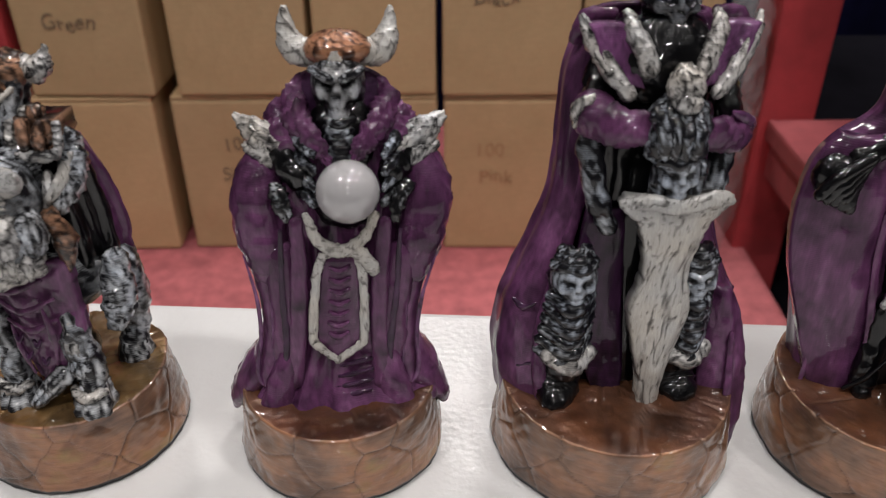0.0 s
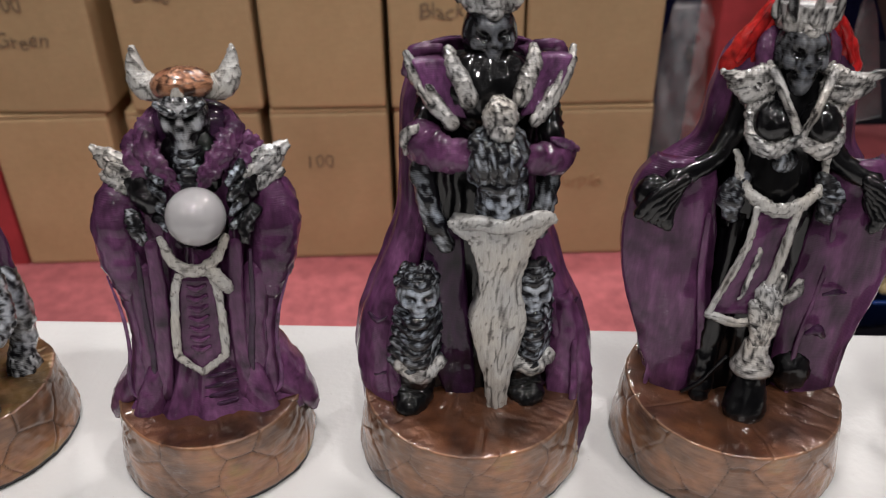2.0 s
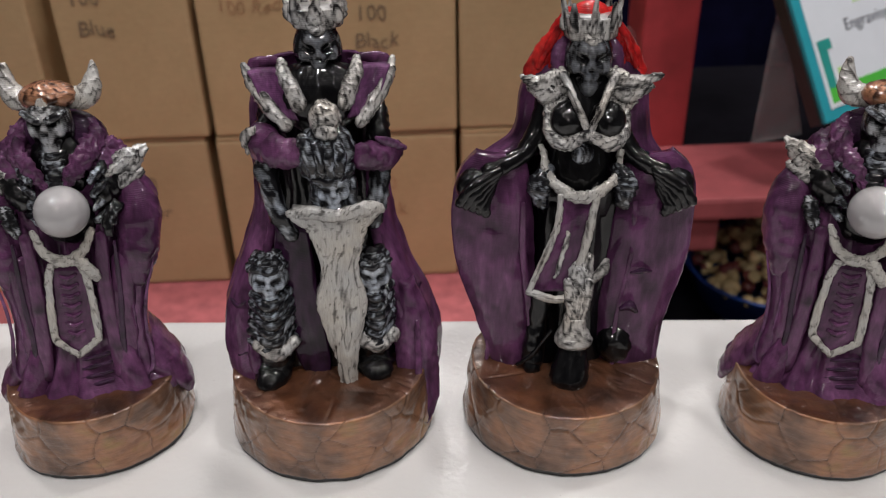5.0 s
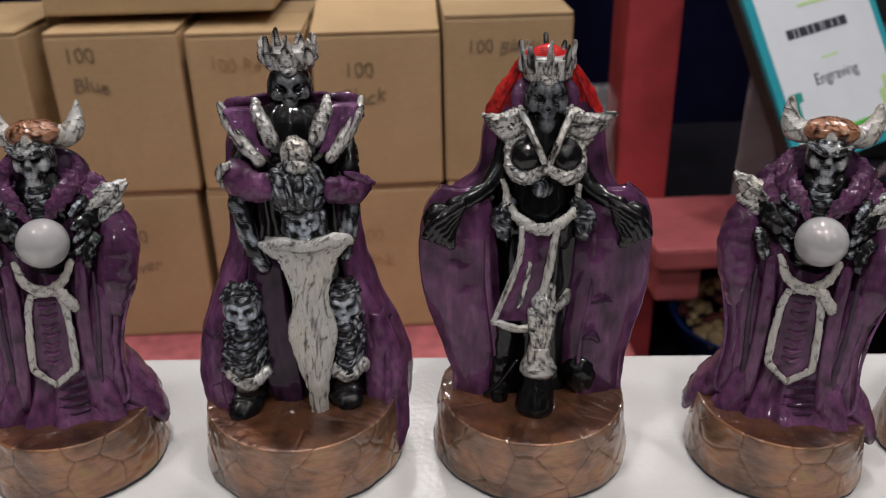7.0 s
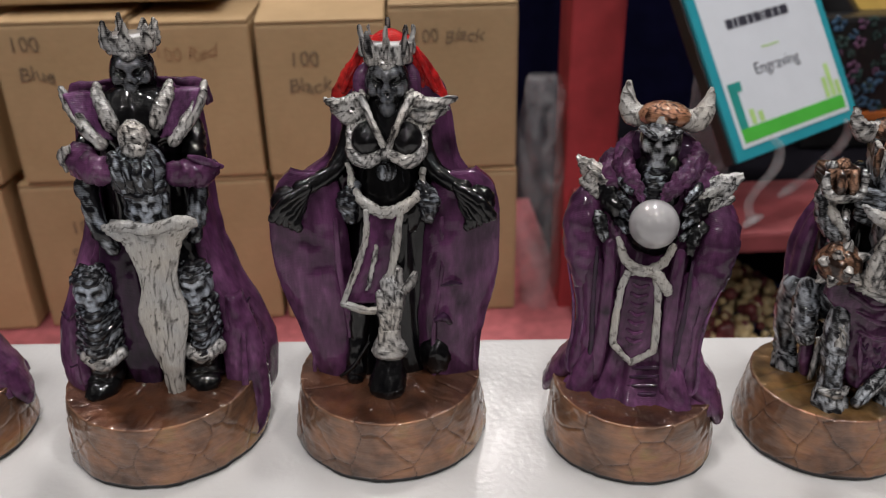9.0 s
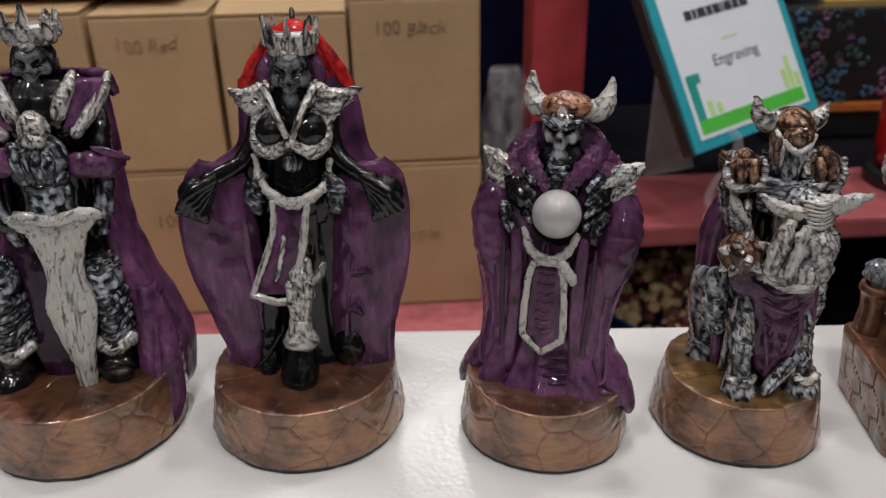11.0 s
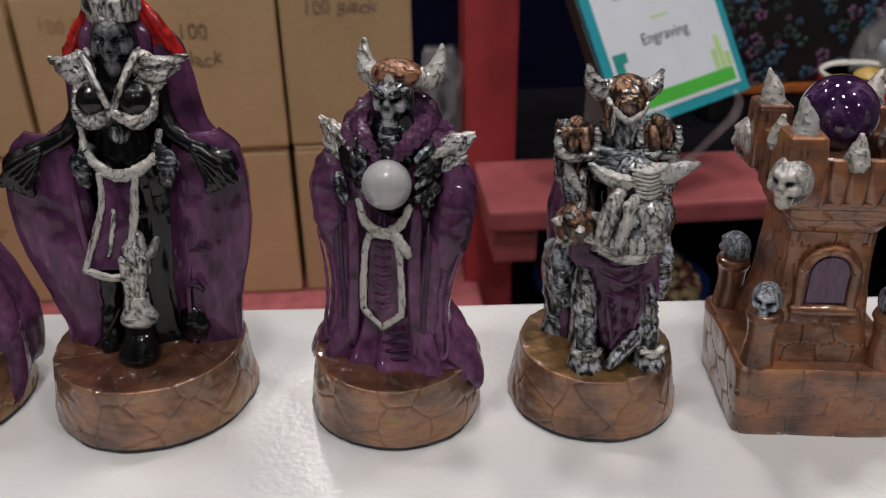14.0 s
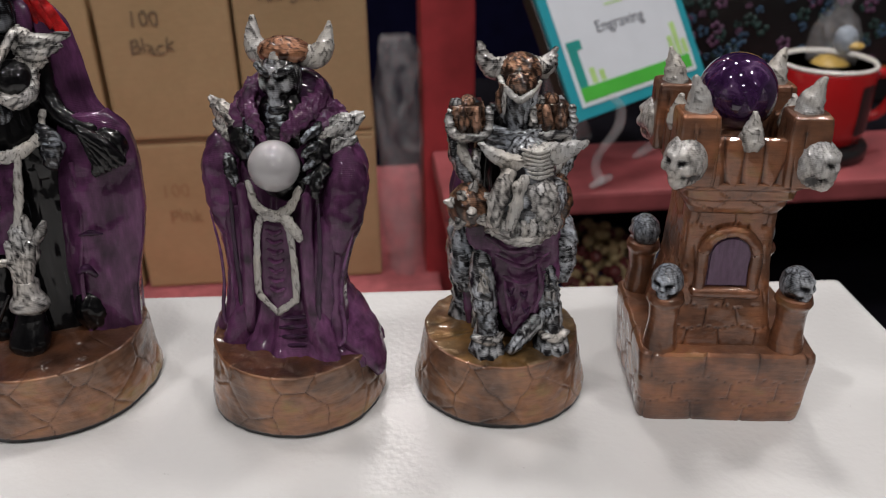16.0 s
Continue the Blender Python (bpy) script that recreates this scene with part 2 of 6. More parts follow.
RED_WOOD = plain("red_painted_wood", (0.34, 0.036, 0.042), 0.5, 25)
RED_SHELF = plain("dull_red_paint", (0.25, 0.054, 0.060), 0.6, 25)
RED_CLOTH = plain("dusty_red_cloth", (0.40, 0.108, 0.118), 0.85, 60)
CURTAIN = plain("midnight_blue_cloth", (0.0035, 0.0035, 0.016), 0.95, 30, gloss=0.04)
BLACK_CLOTH = plain("black_cloth", (0.006, 0.0055, 0.008), 0.95, 30, gloss=0.04)
BLACK_PLASTIC = plain("black_plastic", (0.012, 0.012, 0.013), 0.3, 50)
TEAL = plain("teal_card", (0.02, 0.27, 0.33), 0.35, 30, 0.1)
PAPER = plain("white_card", (0.60, 0.63, 0.68), 0.4, 30, 0.03)
GREEN = plain("green_print", (0.07, 0.42, 0.05), 0.4, 30, 0.1)
DARK_TEAL = plain("dark_teal_print", (0.02, 0.25, 0.22), 0.4, 30, 0.1)
LEAF_PRINT = plain("pale_green_print", (0.40, 0.60, 0.22), 0.4, 30, 0.1)
PRINT_INK = plain("print_ink", (0.03, 0.03, 0.045), 0.5, 30, 0.1)
MUG_RED = plain("red_glaze", (0.42, 0.012, 0.014), 0.12, 30, 0.08, 0.6)
MUG_WHITE = plain("white_glaze", (0.72, 0.70, 0.66), 0.15, 30, 0.05)
YELLOW = plain("yellow_enamel", (0.60, 0.40, 0.10), 0.35, 30, 0.12)
PALE_TOY = plain("pale_blue_plush", (0.30, 0.35, 0.42), 0.6, 60, 0.3)
BLUE_PLASTIC = plain("blue_plastic", (0.012, 0.045, 0.22), 0.3, 30, 0.15)
SHELL = plain("cream_bead", (0.50, 0.38, 0.20), 0.25, 60, 0.3, 0.5)
SHELL_DARK = plain("wine_bead", (0.16, 0.04, 0.04), 0.25, 60, 0.4, 0.5)
WALL = plain("grey_wall", (0.11, 0.105, 0.105), 0.8, 5, 0.1)
FLOOR = plain("dark_vinyl", (0.12, 0.11, 0.10), 0.5, 8, 0.2)
CEIL = plain("grey_ceiling", (0.11, 0.11, 0.11), 0.8, 8, 0.05)
PETAL_BLUE = plain("blue_enamel", (0.035, 0.085, 0.15), 0.4, 60, 0.4)
PETAL_PINK = plain("mauve_enamel", (0.13, 0.060, 0.12), 0.4, 60, 0.4)
LEAF = plain("leaf_enamel", (0.022, 0.055, 0.05), 0.4, 60, 0.4)
ORANGE = plain("orange_lacquer", (0.42, 0.12, 0.03), 0.4, 40, 0.2)
STEEL_TRIM = plain("lamp_trim", (0.7, 0.7, 0.7), 0.35, 40, 0.05)


def see_through(name, low, high, scale, rough):
    """Thin clear plastic: mostly open, with cloudy creases that catch the light."""
    m, n, l, b = mat(name, rough, 0.0, 0.6)
    b.inputs["Base Color"].default_value = (0.72, 0.71, 0.73, 1)
    f = noise_node(n, l, scale, 4.0, (1, 1, 0.6), distort=1.0)
    r = n.new("ShaderNodeMapRange")
    l.new(f, r.inputs[0])
    r.inputs[1].default_value, r.inputs[2].default_value = 0.35, 0.7
    r.inputs[3].default_value, r.inputs[4].default_value = low, high
    t = n.new("ShaderNodeBsdfTransparent")
    mx = n.new("ShaderNodeMixShader")
    l.new(r.outputs[0], mx.inputs[0])
    l.new(t.outputs[0], mx.inputs[1])
    l.new(b.outputs[0], mx.inputs[2])
    l.new(mx.outputs[0], n["Material Output"].inputs["Surface"])
    bump(n, l, f, b, 0.9, 0.01)
    return m


ACRYLIC = see_through("clear_acrylic", 0.12, 0.36, 12, 0.08)
FILM = see_through("clear_film", 0.02, 0.24, 38, 0.1)
m, n, l, b = mat("lamp_glow", 0.4)
b.inputs["Emission Color"].default_value = (1, 0.95, 0.88, 1)
b.inputs["Emission Strength"].default_value = 6.0
GLOW = m

# ---- mesh helpers ----


def mesh_object(name, verts, faces, mats, parent=None, face_mats=None, label="", smooth=False, relief=None):
    me = bpy.data.meshes.new(name)
    me.from_pydata([tuple(v) for v in verts], [], [tuple(f) for f in faces])
    for mm in mats:
        me.materials.append(mm)
    if face_mats is not None:
        me.polygons.foreach_set("material_index", np.asarray(face_mats, dtype=np.int32))
    me.polygons.foreach_set("use_smooth", np.full(len(me.polygons), smooth))
    if relief is not None:
        a = me.attributes.new("relief", "FLOAT", "POINT")
        a.data.foreach_set("value", np.asarray(relief, dtype=np.float32))
    me.update()
    ob = new(name, me)
    if parent is not None:
        ob.parent = parent
    return tagged(ob, label)


def part(name, bm, material, parent, label="", smooth=False):
    me = bpy.data.meshes.new(name)
    bmesh.ops.recalc_face_normals(bm, faces=bm.faces)
    bm.to_mesh(me)
    bm.free()
    me.materials.append(material)
    if smooth:
        me.polygons.foreach_set("use_smooth", np.ones(len(me.polygons), dtype=bool))
    ob = new(name, me)
    if parent is not None:
        ob.parent = parent
    return tagged(ob, label)


def empty(name, m):
    ob = new(name)
    ob.matrix_world = m
    return ob


def box_bm(lo, hi, bevel=0.0, taper=1.0, segments=2):
    bm = bmesh.new()
    bmesh.ops.create_cube(bm, size=1.0)
    c = (Vector(lo) + Vector(hi)) / 2
    s = Vector(hi) - Vector(lo)
    for v in bm.verts:
        k = taper if v.co.z > 0 else 1.0
        v.co = Vector((v.co.x * s.x * k, v.co.y * s.y * k, v.co.z * s.z)) + c
    if bevel:
        bmesh.ops.bevel(bm, geom=bm.edges[:], offset=bevel, segments=segments, affect="EDGES", profile=0.6)
    return bm


def lathe_bm(profile, n=40, centre=(0, 0, 0)):
    bm = bmesh.new()
    rings = []
    for r, z in profile:
        rings.append([bm.verts.new((centre[0] + r * math.cos(2 * math.pi * i / n), centre[1] + r * math.sin(2 * math.pi * i / n), centre[2] + z)) for i in range(n)])
    for a, c in zip(rings, rings[1:]):
        for i in range(n):
            bm.faces.new((a[i], a[(i + 1) % n], c[(i + 1) % n], c[i]))
    bm.faces.new(list(reversed(rings[0])))
    bm.faces.new(rings[-1])
    return bm


def smooth_path(pts, per=6):
    p = np.array(pts, dtype=float)
    if len(p) == 2:
        s = np.linspace(0, 1, per + 1)[:, None]
        return p[0] * (1 - s) + p[1] * s
    q = np.vstack([2 * p[0] - p[1], p, 2 * p[-1] - p[-2]])
    out = []
    for i in range(1, len(q) - 2):
        for s in np.linspace(0, 1, per, endpoint=False):
            a, b_, c, d = q[i - 1], q[i], q[i + 1], q[i + 2]
            out.append(0.5 * (2 * b_ + (c - a) * s + (2 * a - 5 * b_ + 4 * c - d) * s ** 2 + (3 * b_ - a - 3 * c + d) * s ** 3))
    out.append(p[-1])
    return np.array(out)


def field(P, freq, seed):
    """A smooth wavy field in [-1, 1] over points in millimetres."""
    rng = np.random.RandomState(seed)
    v = np.zeros(P.shape[:-1])
    for k in range(7):
        d = rng.normal(size=3)
        d *= freq * (0.6 + 0.9 * rng.rand()) / np.linalg.norm(d)
        v += np.sin(P @ d + rng.rand() * 6.28 + 1.7 * np.sin(P @ (d[[1, 2, 0]] * 0.6)))
    return v / 4.0


# how deep the carved grain is in each finish, in millimetres
RIDGED = {STEEL: 0.40, STEEL_PALE: 0.40, STEEL_DARK: 0.36, BONE_DARK: 0.3, SILVER: 0.45, BLACK: 0.24, COPPER_CAP: 0.25, COPPER_DULL: 0.35, SILVER_PALE: 0.26}
# how wide the grooves run: broad hollows or thin cuts
GROOVE = {STEEL: 0.95, STEEL_PALE: 0.95, STEEL_DARK: 0.9, BONE_DARK: 0.9, SILVER: 0.55, BLACK: 0.9, COPPER_CAP: 0.4, COPPER_DULL: 0.8, SILVER_PALE: 0.26}


class Sculpt:
    """Collects modelled pieces of one figurine, in millimetres: u to its left-hand viewer's right, w to its front, z up."""

    def __init__(self, mats):
        self.mats, self.v, self.f, self.m, self.r, self.n, self.seed = mats, [], [], [], [], 0, 11

    def grid(self, P, material, wrap=True, rough=0.25, freq=0.9, caps=False, extra=None, ridge=1.0):
        P = np.array(P, dtype=float)
        nv, nu = P.shape[:2]
        du = (np.roll(P, -1, 1) - np.roll(P, 1, 1)) if wrap else np.gradient(P, axis=1)
        dv = np.gradient(P, axis=0)
        N = np.cross(du, dv)
        N /= np.linalg.norm(N, axis=2, keepdims=True) + 1e-9
        self.seed += 1
        f = field(P, freq, self.seed) * 0.5 + field(P, freq * 2.7, self.seed + 500) * 0.35 + field(P, freq * 6.0, self.seed + 900) * 0.2
        P = P + N * (f * rough)[..., None]
        ex = 0.0 if extra is None else extra
        if material in RIDGED:
            # chiselled grooves that run along the piece
            d = P[-1].mean(0) - P[0].mean(0)
            d /= np.linalg.norm(d) + 1e-9
            Q = P - 0.78 * (P @ d)[..., None] * d
            g1 = np.clip(np.abs(field(Q, freq * 1.3 + 0.5, self.seed + 40)) / GROOVE[material], 0, 1)
            g2 = np.clip(np.abs(field(Q, freq * 2.6 + 0.8, self.seed + 41)) / (0.85 * GROOVE[material]), 0, 1)
            G = np.minimum(g1, 0.25 + 0.75 * g2)
            P = P + N * ((G - 0.8) * 1.7 * RIDGED[material] * ridge)[..., None]
            rel = 0.6 + (0.25 + 0.75 * ridge) * (G - 0.6) + 0.12 * f + 0.5 * ex
        else:
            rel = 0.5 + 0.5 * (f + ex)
        i0 = self.n
        self.v.append(P.reshape(-1, 3))
        self.r.append(np.clip(rel, 0, 1).reshape(-1))
        a, c = np.meshgrid(np.arange(nv - 1), np.arange(nu if wrap else nu - 1), indexing="ij")
        b2 = (c + 1) % nu
        q = np.stack([a * nu + c, a * nu + b2, (a + 1) * nu + b2, (a + 1) * nu + c], -1).reshape(-1, 4) + i0
        fl = [tuple(x) for x in q]
        if caps and wrap:
            fl.append(tuple(reversed(range(i0, i0 + nu))))
            fl.append(tuple(range(i0 + (nv - 1) * nu, i0 + nv * nu)))
        self.f += fl
        self.m += [self.mats.index(material)] * len(fl)
        self.n += nv * nu

    def tube(self, pts, rad, material, n=14, flat=1.0, per=6, rough=0.25, freq=0.9, round_ends=True, up=None):
        n, per, rough = int(n * 1.5), int(per * 1.8), rough * 1.35
        p = smooth_path(pts, per)
        s = np.linspace(0, 1, len(rad))
        r = np.interp(np.linspace(0, 1, len(p)), s, rad)
        t = np.gradient(p, axis=0)
        t /= np.linalg.norm(t, axis=1, keepdims=True) + 1e-9
        if round_ends:
            p = np.vstack([p[0] - t[0] * r[0] * 0.75, p[0] - t[0] * r[0] * 0.5, p, p[-1] + t[-1] * r[-1] * 0.5, p[-1] + t[-1] * r[-1] * 0.75])
            r = np.concatenate([[r[0] * 0.03, r[0] * 0.75], r, [r[-1] * 0.75, r[-1] * 0.03]])
            t = np.vstack([t[0], t[0], t, t[-1], t[-1]])
        ref = np.array(up if up is not None else (0.0, 1.0, 0.0))
        a = np.cross(t, ref)
        bad = np.linalg.norm(a, axis=1) < 0.15
        a[bad] = np.cross(t[bad], np.array((1.0, 0, 0)))
        a /= np.linalg.norm(a, axis=1, keepdims=True)
        c = np.cross(a, t)
        ang = np.linspace(0, 2 * np.pi, n, endpoint=False)
        P = p[:, None] + r[:, None, None] * (a[:, None] * np.cos(ang)[None, :, None] + flat * c[:, None] * np.sin(ang)[None, :, None])
        self.grid(P, material, True, rough, freq)

    def ball(self, c, r, material, fn=None, nu=28, nv=20, rough=0.3, freq=0.9, turn=0.0, tip=0.0, gain=4.0, ridge=1.0):
        nu, nv = int(nu * 1.5), int(nv * 1.5)
        th = np.linspace(0.02, np.pi - 0.02, nv)
        ph = np.linspace(0, 2 * np.pi, nu, endpoint=False)
        T, F = np.meshgrid(th, ph, indexing="ij")
        D = np.stack([np.sin(T) * np.cos(F), np.sin(T) * np.sin(F), np.cos(T)], -1)
        k = np.ones(T.shape) if fn is None else fn(D)
        P = D * k[..., None] * np.array(r)
        ct, st, cp, sp_ = math.cos(turn), math.sin(turn), math.cos(tip), math.sin(tip)
        P = np.stack([P[..., 0], P[..., 1] * cp - P[..., 2] * sp_, P[..., 1] * sp_ + P[..., 2] * cp], -1)
        P = np.stack([P[..., 0] * ct - P[..., 1] * st, P[..., 0] * st + P[..., 1] * ct, P[..., 2]], -1)
        self.grid(P + np.array(c), material, True, rough, freq, extra=(k - 1) * gain, ridge=ridge)

    def loft(self, levels, material, folds=0, depth=0.0, n=96, per=5, a0=0.0, a1=2 * np.pi, thick=0.0, rough=0.3, freq=0.5, phase=0.0, fold_top=0.2):
        """levels: (z, centre u, centre w, radius u, radius w). Angle 0 is the front, growing to the figure's right in the picture."""
        L = smooth_path(levels, per)
        full = thick == 0.0
        A = np.linspace(a0, a1, n, endpoint=not full)
        g = np.linspace(0, 1, len(L))[:, None]
        fold = np.zeros((len(L), n))
        if folds:
            amt = depth * (fold_top + (1 - fold_top) * (1 - g))
            wave = np.sin(A * folds + phase + 0.7 * np.sin(2 * A + g * 2.0)) + 0.5 * np.sin(A * folds * 1.7 + 1.3 + g * 1.5)
            fold = amt * (np.abs(wave) ** 0.8 * np.sign(wave))

        def shell(off):
            return np.stack([L[:, 1:2] + (L[:, 3:4] + fold + off) * np.sin(A), L[:, 2:3] + (L[:, 4:5] + fold + off) * np.cos(A), np.repeat(L[:, 0:1], n, 1)], -1)
        if full:
            self.grid(shell(0), material, True, rough, freq, caps=True)
        else:
            self.grid(np.concatenate([shell(0), shell(-thick)[:, ::-1]], 1), material, True, rough, freq, caps=True)

    def plate(self, outline, w0, w1, thick, material, edge=0.6, rough=0.2, freq=0.8, rows=26, cols=14, bulge=1.0):
        """A slab seen from the front: outline gives (z, left u, right u) rows from top to bottom; w0 and w1 its front's depth there."""
        o = smooth_path(outline, max(2, rows // len(outline)))
        s = np.linspace(-1, 1, cols)
        g = np.linspace(0, 1, len(o))
        mid, half = (o[:, 1] + o[:, 2]) / 2, (o[:, 2] - o[:, 1]) / 2
        w = w0 + (w1 - w0) * g
        fr = np.stack([mid[:, None] + half[:, None] * s, w[:, None] - bulge * s[None] ** 2 * np.ones_like(mid)[:, None], np.repeat(o[:, :1], cols, 1)], -1)
        bk = fr.copy()
        bk[..., 1] -= thick
        self.grid(np.concatenate([fr, bk[:, ::-1]], 1), material, True, rough, freq, caps=True)

    def skull(self, c, r, material, turn=0.0, tip=0.0):
        def fn(D):
            u, w, z = D[..., 0], D[..., 1], D[..., 2]

            def g(a, b_, c_, s):
                return np.exp(-((u - a) ** 2 + (w - b_) ** 2 + (z - c_) ** 2) / (2 * s * s))

            def slot(sgn):
                x = (u - sgn * 0.36) * 0.96 + sgn * (z - 0.14) * 0.28
                y = (z - 0.14) * 0.96 - sgn * (u - sgn * 0.36) * 0.28
                return np.exp(-(x / 0.20) ** 2 - (y / 0.115) ** 2) * (w > 0)
            k = np.ones(u.shape)
            k -= 0.30 * (slot(1) + slot(-1))
            k -= 0.10 * (g(0.05, 0.97, -0.20, 0.05) + g(-0.05, 0.97, -0.20, 0.05))
            k += 0.13 * g(0, 1.0, 0.0, 0.10)
            k += 0.11 * (g(0.34, 0.84, 0.36, 0.15) + g(-0.34, 0.84, 0.36, 0.15) + g(0, 0.92, 0.30, 0.10))
            k += 0.13 * (g(0.58, 0.74, -0.16, 0.14) + g(-0.58, 0.74, -0.16, 0.14))
            k -= 0.13 * (g(0.46, 0.74, -0.46, 0.13) + g(-0.46, 0.74, -0.46, 0.13))
            k -= 0.20 * (g(0.75, 0.35, -0.6, 0.22) + g(-0.75, 0.35, -0.6, 0.22))
            k += 0.10 * g(0, 0.86, -0.5, 0.22)
            k -= 0.07 * np.exp(-((z + 0.50) / 0.03) ** 2) * (w > 0.4)
            k -= 0.05 * (np.abs(np.sin(u * 17)) < 0.3) * (np.abs(z + 0.50) < 0.11) * (w > 0.6)
            k += 0.18 * g(0, 0.6, -0.82, 0.22)
            return k
        self.ball(c, r, material, fn, 48, 38, 0.14, 1.3, turn, tip, 7.5, 0.35)

    def done(self, name, parent, label="", settle=None):
        v = np.concatenate(self.v)
        if settle:
            v = np.stack(settle(*v.T), -1)
        v = v / 1000.0
        v = np.stack([v[:, 0], -v[:, 1], v[:, 2]], -1)
        faces = [tuple(reversed(q)) for q in self.f]
        return mesh_object(name, v, faces, self.mats, parent, self.m, label, True, np.concatenate(self.r))

# ---- room ----
T = 0.75  # height of the table's top
# the table stands a little askew: its top falls by about one degree to the east
LEVEL = pose(0.37, 0, T, 0, math.degrees(math.atan(0.0168)), 0) @ Matrix.Translation((-0.37, 0, -T))


def structure(name, bm, material, label):
    ob = part(name, bm, material, None)
    return tagged(ob, label, name.split("_")[0], kind="structure")


structure("floor", box_bm((-2.0, -4.4, -0.06), (2.6, 2.4, 0.0)), FLOOR, "dark worn vinyl floor of the shop")
structure("ceiling", box_bm((-2.0, -4.4, CEILING), (2.6, 2.4, CEILING + 0.08)), CEIL, "plain grey shop ceiling with round downlights")
structure("wall_south", box_bm((-2.0, -4.5, 0.0), (2.6, -4.4, CEILING)), WALL, "plain grey shop wall behind the camera")
structure("wall_north", box_bm((-2.0, 2.4, 0.0), (2.6, 2.5, CEILING)), WALL, "plain grey shop wall behind the curtain")
structure("wall_west", box_bm((-2.1, -4.4, 0.0), (-2.0, 2.4, CEILING)), WALL, "plain grey shop side wall")
structure("wall_east", box_bm((2.6, -4.4, 0.0), (2.7, 2.4, CEILING)), WALL, "plain grey shop side wall")

for lx, ly, share in LAMPS:
    lampfit = empty("ceiling_light", pose(lx, ly, CEILING))
    tagged(lampfit, "round white recessed downlight in the ceiling, switched on", "ceiling light", "shop downlights")
    part("trim_ring", lathe_bm([(0.075, -0.022), (0.095, -0.012), (0.098, 0.0), (0.072, 0.0), (0.072, -0.018)], 32), STEEL_TRIM, lampfit, smooth=True)
    part("diffuser", lathe_bm([(0.071, -0.012), (0.071, -0.004)], 32), GLOW, lampfit, "glowing white diffuser")

# dark cloth behind everything
folds = 90
vs, fs = [], []
for i in range(folds + 1):
    x = -1.9 + 4.4 * i / folds
    for z in (0.0, 1.42):
        vs.append((x, 1.30 + 0.022 * math.sin(i * 1.9) + 0.012 * math.sin(i * 0.7), z))
for i in range(folds):
    fs.append((2 * i, 2 * i + 2, 2 * i + 3, 2 * i + 1))
nb = len(vs)
vs += [(x, y + 0.006, z) for x, y, z in vs]
fs += [(a + nb, d + nb, c + nb, e + nb) for a, e, c, d in fs]
tagged(mesh_object("curtain", vs, fs, [CURTAIN], smooth=True), "midnight blue cloth curtain hanging in loose folds", "curtain")

# white table: its back edge runs aslant behind the chess row
EDGE = math.atan2(-0.0390, 1.0)
table = empty("display_table", pose(0.4885, 0.2682, 0, 0, 0, math.degrees(EDGE)))
tagged(table, "white laminate display table with a glossy scuffed top", "table")
bm = box_bm((-1.35, -0.42, T - 0.028), (0.0, 0.0, T), 0.0035, segments=3)
bm.transform(table.matrix_basis.inverted() @ LEVEL @ table.matrix_basis)
part("tabletop", bm, LAMINATE, table)
for lx, top in ((-1.3, T - 0.008), (-0.05, T - 0.029)):
    for ly in (-0.37, -0.05):
        part("leg", box_bm((lx - 0.022, ly - 0.022, 0.0), (lx + 0.022, ly + 0.022, top), 0.003), LAMINATE, table)


# ---- shelving behind the table ----
BOXY, SHELF = 0.785, 0.470
rack = empty("red_shelf_rack", pose(0, 0, 0))
tagged(rack, "red painted wooden shelf rack with a dusty red cloth-covered board", "shelf")
part("board", box_bm((-0.62, 0.50, SHELF - 0.03), (0.352, 1.12, SHELF), 0.004), RED_CLOTH, rack, "board covered with dusty red cloth")
part("upright", box_bm((0.337, 0.785, 0.0), (0.392, 0.85, 1.75), 0.004), RED_WOOD, rack)
part("upright", box_bm((-0.436, 0.785, 0.0), (-0.381, 0.85, 1.75), 0.004), RED_WOOD, rack)
part("upright", box_bm((1.20, 0.785, 0.0), (1.255, 0.85, 1.75), 0.004), RED_WOOD, rack)
SH2 = 0.620
part("side_board", box_bm((0.345, 0.652, SH2 - 0.022), (1.25, 0.784, SH2), 0.004), RED_SHELF, rack)
part("back_board", box_bm((0.393, 0.786, SH2 - 0.022), (1.20, 1.05, SH2 - 0.001), 0.003), BLACK_CLOTH, rack, "board covered with black cloth")
part("bracket", box_bm((0.352, 0.665, SH2 - 0.062), (0.395, 0.784, SH2 - 0.023), 0.004), RED_SHELF, rack)
part("low_board", box_bm((0.393, 0.55, 0.386), (1.25, 1.12, 0.411), 0.004), BLACK_CLOTH, rack, "low board covered with black cloth")


